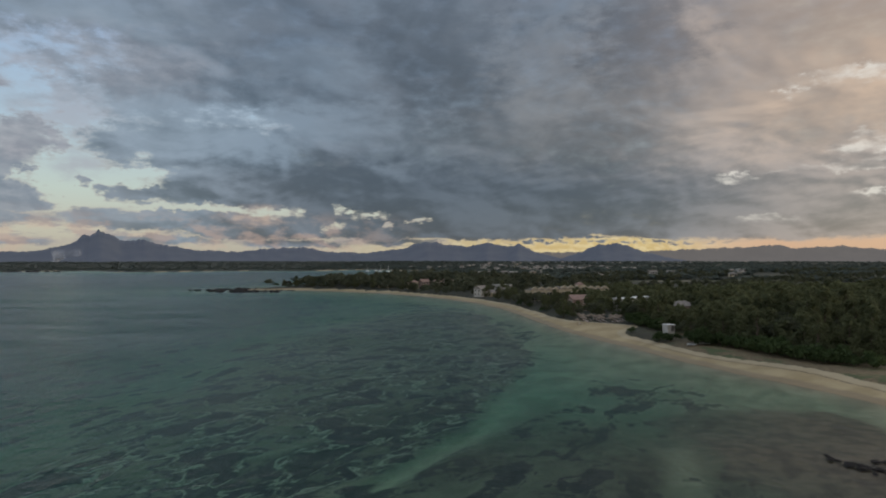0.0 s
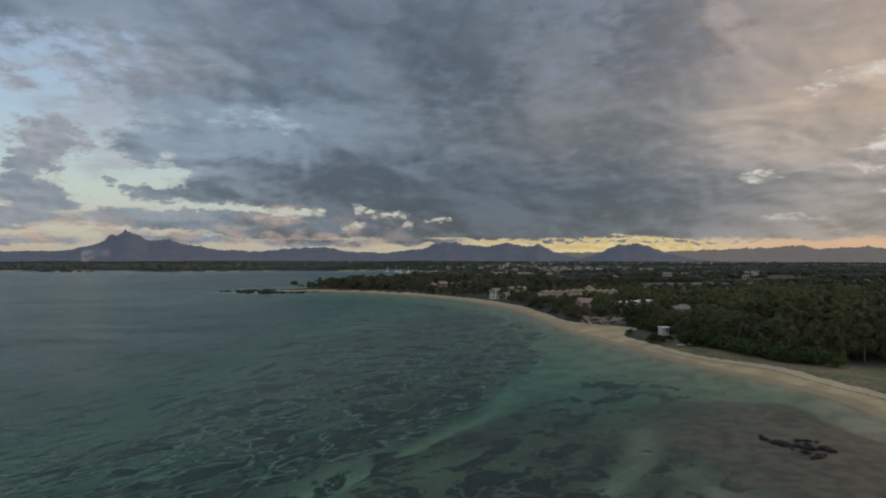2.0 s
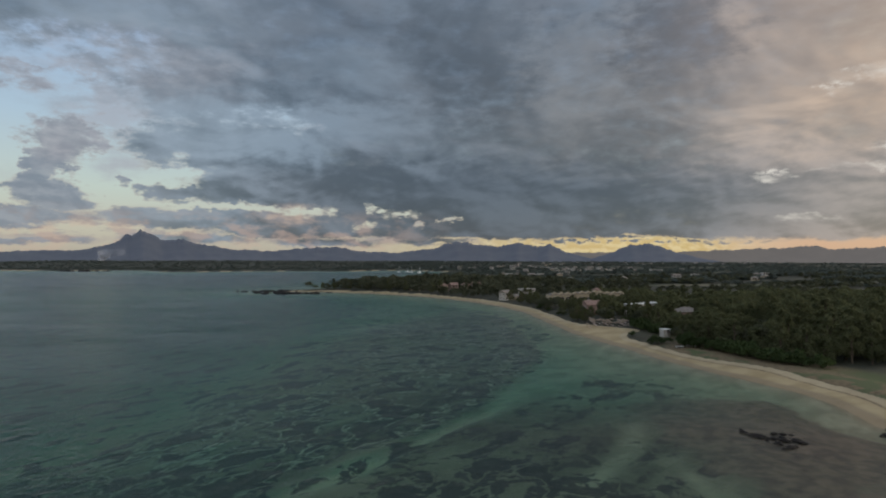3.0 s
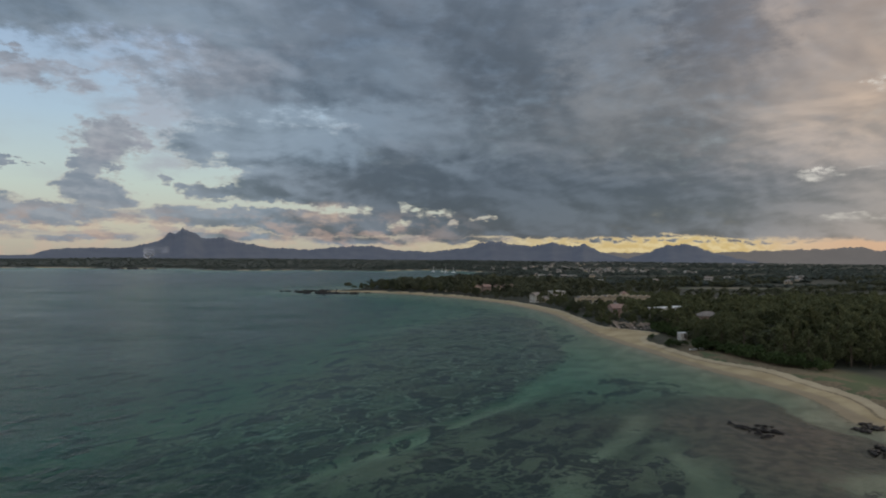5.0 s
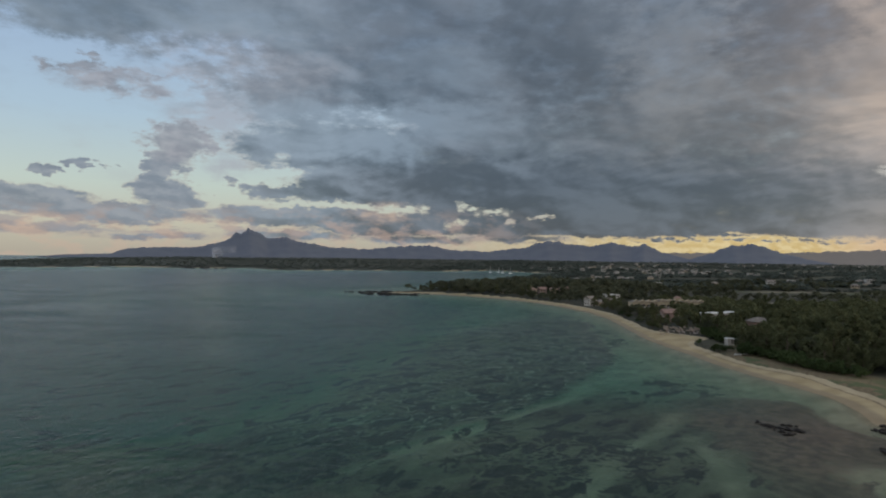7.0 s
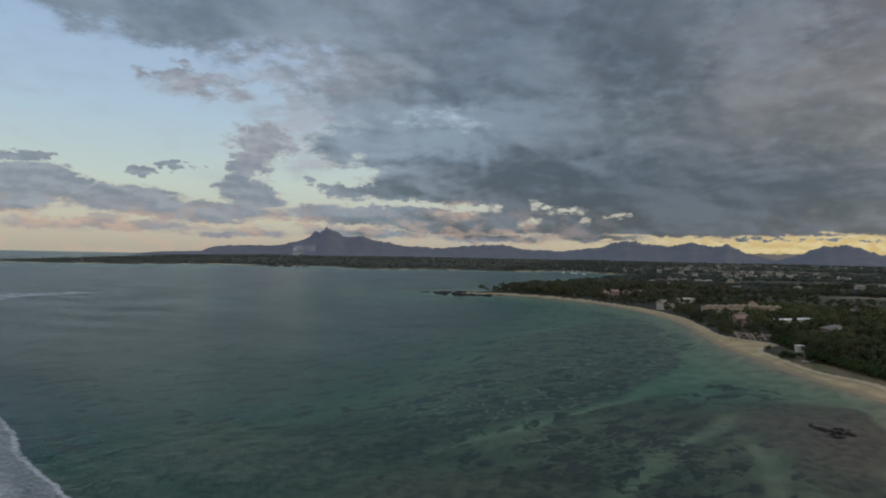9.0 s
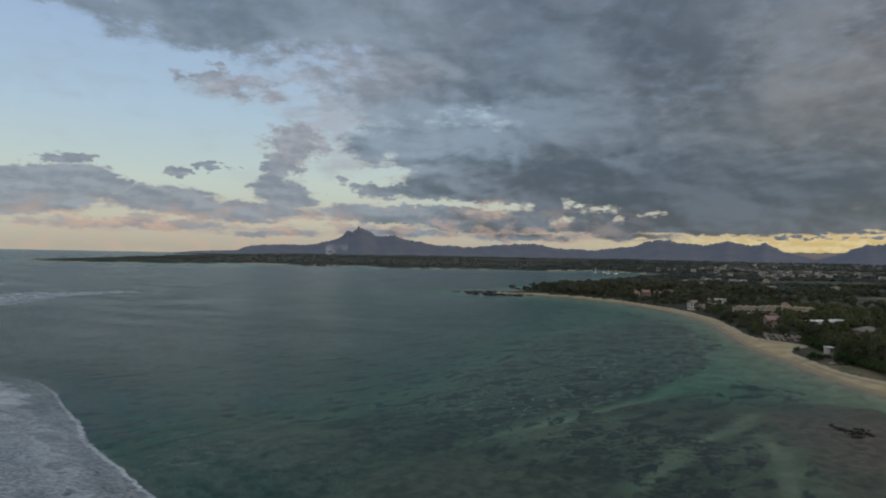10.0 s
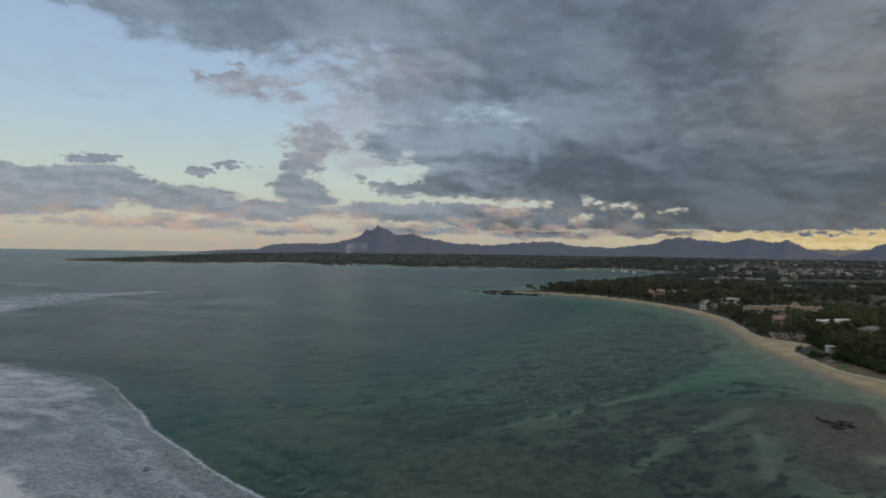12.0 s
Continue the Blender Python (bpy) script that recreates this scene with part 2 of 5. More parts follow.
    # behind and above: the open evening sky that lights the shore
    sky = k.mix(k.step(el, 24, 60), sky, k.mix(k.step(broad, 0.45, 0.6), (0.40, 0.48, 0.60), (0.42, 0.43, 0.46)))
    sky = k.mix(k.step(y, 0.1, -0.5), sky, (0.55, 0.55, 0.57))
    air = k.node("ShaderNodeTexSky")
    air.sky_type, air.sun_disc, air.sun_elevation, air.sun_rotation = "NISHITA", False, radians(12), radians(75)
    sky = k.mix(0.012, sky, air.outputs[0], "ADD")
    bg = k.node("ShaderNodeBackground")
    k.put(bg.inputs[0], sky)
    bg.inputs[1].default_value = 0.965
    k.put(k.node("ShaderNodeOutputWorld").inputs[0], bg.outputs[0])


build_sky()
sun = new("sun", bpy.data.lights.new("sun", "SUN"))
sun.data.energy, sun.data.angle, sun.data.color = 1.2, radians(25), (1.0, 0.82, 0.62)
sun.matrix_world = look((0, 0, 0), (-math.sin(radians(75)), -math.cos(radians(75)), -0.25))


# ---- materials ----
def material(name, base=None, rough=0.8, metal=0.0):
    mat = bpy.data.materials.new(name)
    mat.use_nodes = True
    k = Kit(mat.node_tree)
    bsdf = k.node("ShaderNodeBsdfPrincipled")
    bsdf.inputs["Roughness"].default_value, bsdf.inputs["Metallic"].default_value = rough, metal
    k.out = k.node("ShaderNodeOutputMaterial")
    k.put(k.out.inputs[0], bsdf.outputs[0])
    if base:
        bsdf.inputs["Base Color"].default_value = (*base, 1)
    return mat, k, bsdf


def speckled(name, a, b, scale, rough=0.85, bump=0.3, dist=0.05, per_object=0.0):
    """A surface between two colours, at two scales of variation."""
    mat, k, bsdf = material(name, None, rough)
    p = k.node("ShaderNodeTexCoord").outputs["Object"]
    n = k.m("ADD", k.m("MULTIPLY", k.noise(p, scale, 5), 0.6), k.m("MULTIPLY", k.noise(p, scale * 7, 4), 0.4))
    col = k.mix(k.step(n, 0.36, 0.64), a, b)
    if per_object:
        r = k.node("ShaderNodeObjectInfo").outputs["Random"]
        col = k.mix(k.m("MULTIPLY", r, per_object), col, tuple(c * 0.35 for c in a))
    k.put(bsdf.inputs["Base Color"], col)
    k.put(bsdf.inputs["Normal"], k.bump(n, bump, dist))
    return mat


def ground_material():
    mat, k, bsdf = material("shore_ground", None, 0.9)
    p = k.place()
    px, py, pz = k.sep(p)
    # beach
    n1, n2 = k.noise(p, 0.12, 5), k.noise(p, 1.3, 5)
    sand = k.mix(k.step(n1, 0.35, 0.68), (0.345, 0.265, 0.140), (0.45, 0.358, 0.205))
    sand = k.mix(k.m("MULTIPLY", k.step(n2, 0.5, 0.75), 0.25), sand, (0.27, 0.215, 0.145))
    wet = k.step(k.m("ADD", pz, k.m("MULTIPLY", k.m("SUBTRACT", n1, 0.5), 0.35)), 0.62, 0.30)
    sand = k.mix(k.m("MULTIPLY", wet, 0.62), sand, (0.21, 0.155, 0.09))
    back = k.m("ADD", k.attr("back"), k.m("MULTIPLY", k.m("SUBTRACT", n1, 0.5), 2.0))
    line = k.m("MULTIPLY", k.step(back, -3.9, -3.4), k.step(back, -2.6, -3.0))
    wrack = k.m("MULTIPLY", k.m("MULTIPLY", line, k.step(py, 235, 180)), k.step(n2, 0.36, 0.50, 0.15, 0.6))
    crest = k.m("MULTIPLY", k.step(back, -3.0, -2.4), k.step(back, 1.2, 0.4))
    sand = k.mix(k.m("MULTIPLY", crest, 0.35), sand, (0.48, 0.42, 0.31))
    sand = k.mix(wrack, sand, (0.07, 0.055, 0.04))
    # soil, scrub and fields
    g1, g2, g3 = k.noise(p, 0.01, 5), k.noise(p, 0.09, 5), k.noise(p, 0.9, 5)
    land = k.mix(k.step(g2, 0.38, 0.62), (0.018, 0.023, 0.012), (0.038, 0.040, 0.022))
    strip = k.noise(k.v("MULTIPLY", p, (0.0035, 0.016, 0.0)), 1.0, 4)
    field = k.m("MULTIPLY", k.attr("field"), k.step(strip, 0.53, 0.62))
    land = k.mix(field, land, k.mix(k.step(g1, 0.4, 0.6), (0.085, 0.11, 0.050), (0.17, 0.155, 0.10)))
    dry = k.mix(k.step(g3, 0.35, 0.65), (0.11, 0.082, 0.042), (0.19, 0.145, 0.08))
    dry = k.mix(k.step(g2, 0.53, 0.60), dry, (0.075, 0.095, 0.035))
    dry = k.mix(k.m("MULTIPLY", k.attr("lawn"), k.step(g3, 0.3, 0.6, 0.6, 1.0)), dry, k.mix(k.step(g2, 0.4, 0.6), (0.060, 0.085, 0.026), (0.095, 0.120, 0.042)))
    land = k.mix(k.attr("terrace"), land, dry)
    top = k.mix(k.step(k.m("ADD", k.attr("sand"), k.m("MULTIPLY", k.m("SUBTRACT", n2, 0.5), 0.5)), 0.4, 0.6), land, sand)
    # seabed: sand with weed and coral in streaks that run up the bay
    turn = k.com(k.m("ADD", k.m("MULTIPLY", px, 0.87), k.m("MULTIPLY", py, -0.5)), k.m("ADD", k.m("MULTIPLY", px, 0.5), k.m("MULTIPLY", py, 0.87)))
    s1 = k.noise(k.v("MULTIPLY", turn, (0.095, 0.042, 1.0)), 1.0, 5, 0.52, 0.9)
    s2 = k.noise(k.v("MULTIPLY", turn, (0.17, 0.095, 1.0)), 1.0, 4, 0.48, 0.5)
    s3 = k.noise(p, 0.36, 5, 0.54, 0.3)
    pat = k.m("ADD", k.m("MULTIPLY", s1, 0.26), k.m("ADD", k.m("MULTIPLY", s2, 0.50), k.m("MULTIPLY", s3, 0.24)))
    weed = k.step(k.m("ADD", k.m("MULTIPLY", k.m("SUBTRACT", pat, 0.5), 11.0), k.m("SUBTRACT", k.attr("weed"), 0.5)), -0.16, 0.20)
    weed = k.m("MULTIPLY", weed, k.step(k.attr("weed"), 0.04, 0.16))
    bed = k.mix(k.step(s2, 0.35, 0.65), (0.225, 0.215, 0.135), (0.35, 0.33, 0.215))
    weedc = k.mix(k.step(s3, 0.35, 0.65), (0.008, 0.007, 0.007), (0.032, 0.027, 0.023))
    weedc = k.mix(k.m("MULTIPLY", k.step(s1, 0.46, 0.62), 0.5), weedc, (0.046, 0.040, 0.024))
    thread = k.step(k.m("ABSOLUTE", k.m("SUBTRACT", s2, k.m("MULTIPLY_ADD", s3, 0.45, 0.275))), 0.040, 0.014)   # sand runs between the weed beds
    bed = k.mix(k.m("MULTIPLY", k.attr("olive"), k.step(s1, 0.35, 0.6, 0.75, 1.0)), bed, k.mix(k.step(s3, 0.35, 0.65), (0.044, 0.041, 0.025), (0.100, 0.092, 0.057)))
    bed = k.mix(k.m("MULTIPLY", weed, k.m("MULTIPLY_ADD", thread, -0.80, 0.96)), bed, weedc)
    vein = k.m("MULTIPLY", k.step(k.m("ABSOLUTE", k.m("SUBTRACT", k.m("MULTIPLY_ADD", s1, 0.35, k.m("MULTIPLY", s2, 0.65)), 0.505)), 0.020, 0.004), k.m("MULTIPLY", k.attr("belt"), k.step(s3, 0.36, 0.52)))
    bed = k.mix(k.m("MULTIPLY", vein, 0.75), bed, (0.34, 0.33, 0.235))
    flat = k.mix(k.step(k.m("ADD", k.m("MULTIPLY", s2, 0.35), k.m("MULTIPLY", s3, 0.65)), 0.40, 0.60), (0.064, 0.048, 0.032), (0.150, 0.112, 0.075))
    bed = k.mix(k.step(k.m("ADD", k.attr("brown"), k.m("MULTIPLY", k.m("SUBTRACT", pat, 0.5), 1.6)), 0.28, 0.66), bed, flat)
    k.put(bsdf.inputs["Base Color"], k.mix(k.step(pz, -0.12, 0.05), bed, top))
    k.put(bsdf.inputs["Roughness"], k.m("MULTIPLY_ADD", wet, -0.35, 0.92))
    k.put(bsdf.inputs["Normal"], k.bump(k.m("ADD", n2, g3), 0.35, 0.25))
    return mat


def water_material():
    mat, k, bsdf = material("lagoon_water", None, 0.5)
    p = k.place()
    depth, foam = k.attr("depth"), k.attr("foam")
    tint = k.com(*[k.m("POWER", 2.71828, k.m("MULTIPLY", depth, -a)) for a in (0.30, 0.072, 0.100)])
    pass_through = k.node("ShaderNodeBsdfTransparent")
    k.put(pass_through.inputs[0], tint)
    # wind ripples on a low swell, in patches
    q = k.v("MULTIPLY", p, (1.0, 0.62, 1.0))
    r1, r2, r3 = k.noise(q, 0.14, 4, 0.6, 0.4), k.noise(q, 0.42, 4, 0.64, 0.3), k.noise(q, 2.1, 3, 0.6)
    gust = k.step(k.noise(k.v("MULTIPLY", p, (0.012, 0.03, 0.0)), 1.0, 4), 0.35, 0.65, 0.45, 1.0)
    wave = k.m("ADD", k.m("MULTIPLY", r1, 1.0), k.m("ADD", k.m("MULTIPLY", r2, 0.9), k.m("MULTIPLY", r3, 0.2)))
    nb = k.node("ShaderNodeBump")
    nb.inputs["Distance"].default_value = 1.0
    k.put(nb.inputs["Height"], wave), k.put(nb.inputs["Strength"], k.m("MULTIPLY", gust, 1.0))
    murk = k.node("ShaderNodeBsdfDiffuse")
    k.put(murk.inputs[0], (0.023, 0.066, 0.087))
    k.put(murk.inputs["Normal"], nb.outputs[0])
    body = k.node("ShaderNodeMixShader")
    k.put(body.inputs[0], k.m("MULTIPLY", k.m("SUBTRACT", 1.0, k.m("POWER", 2.71828, k.m("MULTIPLY", k.m("MULTIPLY", depth, depth), -0.030))), 0.93))
    k.put(body.inputs[1], pass_through.outputs[0]), k.put(body.inputs[2], murk.outputs[0])
    gloss = k.node("ShaderNodeBsdfGlossy")
    gloss.inputs["Roughness"].default_value = 0.17
    k.put(gloss.inputs["Normal"], nb.outputs[0])
    fr = k.node("ShaderNodeFresnel")
    fr.inputs[0].default_value = 1.33
    k.put(fr.inputs["Normal"], nb.outputs[0])
    surf = k.node("ShaderNodeMixShader")
    k.put(surf.inputs[0], k.m("MINIMUM", k.m("MULTIPLY_ADD", k.m("MULTIPLY", fr.outputs[0], fr.outputs[0]), 1.65, 0.003), 0.48))
    k.put(surf.inputs[1], body.outputs[0]), k.put(surf.inputs[2], gloss.outputs[0])
    # foam
    f1, f2 = k.noise(k.v("MULTIPLY", p, (0.07, 0.15, 1.0)), 1.0, 7, 0.62, 0.6), k.noise(k.v("MULTIPLY", p, (0.45, 0.9, 1.0)), 1.0, 6, 0.68, 0.3)
    q = k.m("ADD", k.attr("behind"), k.m("MULTIPLY", k.m("SUBTRACT", k.noise(p, 0.22, 5, 0.6), 0.5), 3.0))
    surf_on = k.attr("surf")
    edge = k.m("MULTIPLY", k.step(q, -0.5, 0.3), k.step(q, 1.8, 0.7))
    f3 = k.noise(k.v("MULTIPLY", p, (0.9, 1.5, 1.0)), 1.0, 6, 0.66, 0.5)
    lace = k.m("ADD", k.m("MULTIPLY", f3, 0.42), k.m("ADD", k.m("MULTIPLY", f2, 0.26), k.m("MULTIPLY", f1, 0.32)))
    wash = k.m("MULTIPLY", k.step(q, -0.2, 1.2), k.m("MULTIPLY", k.step(lace, 0.36, 0.64, 0.5, 0.95), k.step(k.m("ADD", q, k.m("MULTIPLY", k.m("SUBTRACT", f1, 0.5), 26)), 0.0, 22.0, 0.62, 0.92)))
    inner = k.step(k.m("ADD", k.m("SUBTRACT", q, k.m("MULTIPLY", k.m("MAXIMUM", k.m("SUBTRACT", -100.0, k.sep(p)[0]), 0.0), 0.22)), k.m("MULTIPLY", k.m("SUBTRACT", f1, 0.5), 8)), 31.0, 33.5)
    roll = k.m("MULTIPLY", k.step(k.m("SINE", k.m("ADD", k.m("MULTIPLY", q, 0.55), k.m("MULTIPLY", f1, 16))), 0.55, 1.0), k.m("MULTIPLY", k.step(q, 1, 4), k.step(q, 34, 14)))
    near_foam = k.m("MULTIPLY", surf_on, k.m("MAXIMUM", k.m("MAXIMUM", k.m("MULTIPLY", edge, k.step(f2, 0.3, 0.55, 0.45, 1.0)), wash), k.m("MAXIMUM", k.m("MULTIPLY", inner, 0.97), k.m("MULTIPLY", roll, 0.85))))
    far_foam = k.step(k.m("ADD", foam, k.m("ADD", k.m("MULTIPLY", k.m("SUBTRACT", f1, 0.5), 1.2), k.m("MULTIPLY", k.m("SUBTRACT", f2, 0.5), 0.5))), 0.15, 1.05)
    fm = k.m("MAXIMUM", near_foam, far_foam)
    white = k.node("ShaderNodeBsdfDiffuse")
    k.put(white.inputs[0], k.mix(k.step(lace, 0.37, 0.63), (0.38, 0.43, 0.50), (0.70, 0.75, 0.82)))
    k.put(white.inputs[0], k.mix(inner, white.inputs[0].links[0].from_socket, (0.80, 0.82, 0.84)))
    k.put(white.inputs["Normal"], k.bump(k.m("ADD", f3, f2), 1.0, 0.9))
    last = k.node("ShaderNodeMixShader")
    k.put(last.inputs[0], k.m("MULTIPLY", fm, 0.88))
    k.put(last.inputs[1], surf.outputs[0]), k.put(last.inputs[2], white.outputs[0])
    k.put(k.out.inputs[0], last.outputs[0])
    return mat


def mountain_material(name, a, b, haze_glow):
    """Far slopes; the veil of kilometres of air is added as emission."""
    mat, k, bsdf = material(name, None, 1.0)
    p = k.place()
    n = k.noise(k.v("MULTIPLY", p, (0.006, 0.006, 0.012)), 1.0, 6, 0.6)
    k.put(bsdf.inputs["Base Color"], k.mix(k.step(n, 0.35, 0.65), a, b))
    k.put(bsdf.inputs["Emission Color"], haze_glow)
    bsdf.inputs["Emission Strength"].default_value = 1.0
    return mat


def leaf_material(name, a, b):
    mat, k, bsdf = material(name, None, 0.75)
    r = k.node("ShaderNodeNewGeometry").outputs["Random Per Island"]
    o = k.node("ShaderNodeObjectInfo").outputs["Random"]
    n = k.noise(k.place(), 0.05, 3)
    col = k.mix(k.m("ADD", k.m("MULTIPLY", r, 0.6), k.m("MULTIPLY", o, 0.4)), a, b)
    k.put(bsdf.inputs["Base Color"], k.mix(k.step(n, 0.4, 0.65), col, tuple(c * 0.6 for c in a)))
    bsdf.inputs["Specular IOR Level"].default_value = 0.15
    thin, both = k.node("ShaderNodeBsdfTranslucent"), k.node("ShaderNodeMixShader")
    k.put(thin.inputs[0], col)
    both.inputs[0].default_value = 0.45
    k.put(both.inputs[1], bsdf.outputs[0]), k.put(both.inputs[2], thin.outputs[0])
    k.put(k.out.inputs[0], both.outputs[0])
    return mat


M_GROUND, M_WATER = ground_material(), water_material()
# last colour: the haze each slope emits, paler and warmer on the east ridge
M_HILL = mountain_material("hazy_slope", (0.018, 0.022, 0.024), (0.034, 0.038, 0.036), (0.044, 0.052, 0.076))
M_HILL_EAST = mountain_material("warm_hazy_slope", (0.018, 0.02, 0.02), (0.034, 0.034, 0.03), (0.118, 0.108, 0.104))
M_ROCK = speckled("wet_basalt", (0.007, 0.006, 0.006), (0.026, 0.021, 0.018), 1.2, 0.75, 0.8, 0.12)
M_BARK = speckled("grey_bark", (0.07, 0.055, 0.04), (0.14, 0.11, 0.08), 3.0, 0.9, 0.6, 0.03)
M_LEAF = leaf_material("casuarina_needles", (0.092, 0.106, 0.052), (0.148, 0.160, 0.084))
M_SCRUB = leaf_material("shore_scrub_leaves", (0.055, 0.085, 0.032), (0.095, 0.130, 0.052))
# bluish-grey leaves: aerial haze over the far plain, put into the base colour
M_WOOD_HAZED = leaf_material("haze_tinted_woodland_leaves", (0.098, 0.122, 0.108), (0.130, 0.152, 0.132))
M_WOOD_FAR = leaf_material("woodland_leaves", (0.085, 0.098, 0.062), (0.150, 0.155, 0.098))


# ---- the lie of the land ----
BAY = [(-204, 604), (-157, 603), (-96, 581), (-40, 534), (-4, 484), (20, 432), (34, 384), (43, 325), (48, 280), (54, 247), (61, 221), (68, 195),
       (75, 168), (84, 149), (90, 131), (90, 114), (89, 99), (97, 86), (101, 50), (112, -20), (150, -200), (260, -700)]
BACK = [(5300, -700), (5300, 5300), (-3900, 5300), (-2500, 2500), (-2050, 1700), (-1760, 1150), (-1690, 1120), (-1320, 1260), (-1190, 1480), (-1000, 1470), (-860, 1560),
        (-716, 1400), (-545, 1525), (-439, 1565), (-308, 1570), (-200, 1740), (-105, 1620), (-9, 1557), (-8, 1512), (-60, 1250), (-106, 1010), (-127, 831), (-150, 734), (-172, 645)]


def smoothed(pts, n=6):
    """A Catmull-Rom curve through the points."""
    out = []
    for i in range(len(pts) - 1):
        a, b, c, d = [np.array(pts[min(max(j, 0), len(pts) - 1)], float) for j in (i - 1, i, i + 1, i + 2)]
        for u in np.arange(n) / n:
            out.append(0.5 * (2 * b + (c - a) * u + (2 * a - 5 * b + 4 * c - d) * u * u + (3 * b - a - 3 * c + d) * u ** 3))
    return out + [np.array(pts[-1], float)]


OUTLINE = np.array(smoothed(BAY) + [np.array(p, float) for p in BACK])


def wob(x, y, s, seed=0.0):
    """Smooth waves standing in for noise over arrays, about -1 to 1."""
    a = np.sin(x / s + 1.7 * np.sin(y / s * 0.7 + seed) + seed) + np.sin(y / s * 1.3 + 1.3 * np.sin(x / s * 0.9 - seed))
    return 0.5 * a


def shore_distance(x, y):
    """Metres inland of the waterline; below zero over water."""
    x, y = np.asarray(x, float), np.asarray(y, float)
    best, inside = np.full(x.shape, 1e9), np.zeros(x.shape, bool)
    n = len(OUTLINE)
    for i in range(n):
        ax, ay = OUTLINE[i]
        bx, by = OUTLINE[(i + 1) % n]
        dx, dy = bx - ax, by - ay
        u = np.clip(((x - ax) * dx + (y - ay) * dy) / (dx * dx + dy * dy + 1e-9), 0, 1)
        best = np.minimum(best, (x - ax - u * dx) ** 2 + (y - ay - u * dy) ** 2)
        if ay != by:
            inside ^= ((ay > y) != (by > y)) & (x < (bx - ax) * (y - ay) / (by - ay) + ax)
    s = np.sqrt(best) * np.where(inside, 1, -1)
    far = np.clip((np.hypot(x, y) - 700) / 600, 0, 1)
    return s + wob(x, y, 9, 2.0) * 0.7 * (1 - far) + far * (wob(x, y, 60, 1.0) * 14 + wob(x, y, 23, 4.0) * 6)


def smooth(v, a, b):
    u = np.clip((v - a) / (b - a), 0, 1)
    return u * u * (3 - 2 * u)


def bump2(x, y, cx, cy, rx, ry):
    return np.exp(-((x - cx) / rx) ** 2 - ((y - cy) / ry) ** 2)


def track(x, y, pts):
    """Metres from a curve through the points."""
    best, q = np.full(x.shape, 1e9), smoothed(pts, 4)
    for a, b in zip(q[:-1], q[1:]):
        d = b - a
        u = np.clip(((x - a[0]) * d[0] + (y - a[1]) * d[1]) / (d @ d), 0, 1)
        best = np.minimum(best, np.hypot(x - a[0] - u * d[0], y - a[1] - u * d[1]))
    return best


def weed_belt(x, y):
    """The broad belt of weed and coral that runs up the bay, bounded on its shore side by a tongue of sand."""
    lo = np.interp(y, (-31, 0, 60, 110, 150, 214, 284, 400), (-78, -82, -80, -71, -67, -64, -57, -16)) + 5 * wob(x, y, 19, 2)
    hi = np.interp(y, (-60, 0, 38, 63, 82, 101, 115, 132, 149, 180, 228, 300, 340, 400), (-52, -48, -41, -27, -17, -5, 3, 10, 14, 25, 30, 22, 24, -10)) + 2.0 * wob(x, y, 8, 6)
    return smooth(x, lo - 8, lo + 16) * smooth(x, hi + 2.0, hi - 2.5) * smooth(y, 430, 330)


def sand_tongue(x, y):
    """A clear tongue of sand between the weed belt and the olive flat."""
    line = [(-44, 8), (-37, 38), (-22, 63), (-10, 84), (-2, 99), (5, 112), (11, 125), (20, 144), (32, 172), (44, 190), (58, 182)]
    d = track(x, y, line) + 1.3 * wob(x, y, 5, 5)
    return np.exp(-(d / (1.8 + 6.5 * smooth(y, 95, 165))) ** 2) * smooth(y, 10, 75)


def beach_width(x, y):
    return 10 + 17 * np.exp(-((y - 262) / 17) ** 2) + 3 * np.exp(-((y - 160) / 30) ** 2) + wob(x, y, 11, 5) * 1.2


def ground_height(x, y, s=None):
    x, y = np.asarray(x, float), np.asarray(y, float)
    s = shore_distance(x, y) if s is None else s
    far = np.hypot(x, y)
    land = 1.5 * smooth(s, 0, 13) ** 0.8 + 0.7 * smooth(s, 11, 15) + 7 * smooth(s, 60, 800) + 4 * smooth(far, 1500, 4200) * smooth(s, 0, 600)
    land = land + wob(x, y, 13, 3) * 0.15 * smooth(s, 6, 20) + wob(x, y, 210, 1) * 2.2 * smooth(s, 120, 500)
    sea = 0.085 * np.minimum(-s, 11) + 1.1 * smooth(-s, 9, 60) + 1.1 * smooth(-s, 60, 190) + 2.2 * smooth(-s, 190, 420) + 1.6 * smooth(-x, 30, 130) * smooth(-s, 40, 90)
    sea = sea * (1 - 0.40 * weed_belt(x, y) - 0.58 * smooth(x, -70 - 60 * smooth(y, 70, 20), -35 - 60 * smooth(y, 70, 20)) * smooth(y, 135, 90) * (1 - weed_belt(x, y)) * (1 - 0.8 * sand_tongue(x, y)))
    shelf = np.exp(-(((x - 66) / 26) ** 2 + ((y - 82) / 40) ** 2))
    sea = sea * (1 - 0.62 * shelf) + 0.12 * wob(x, y, 7, 1)* smooth(-s, 4, 20)
    return np.where(s > 0, land, -sea)


def graded(lo, hi, a, b, fine, grow):
    """Coordinates, fine between a and b and ever coarser outside."""
    mid = list(np.arange(a, b + fine / 2, fine))
    left, right, st = [], [], fine
    q = a
    while q > lo:
        st *= grow
        q -= st
        left.append(max(q, lo))
    q, st = mid[-1], fine
    while q < hi:
        st *= grow
        q += st
        right.append(min(q, hi))
    return np.array(left[::-1] + mid + right)


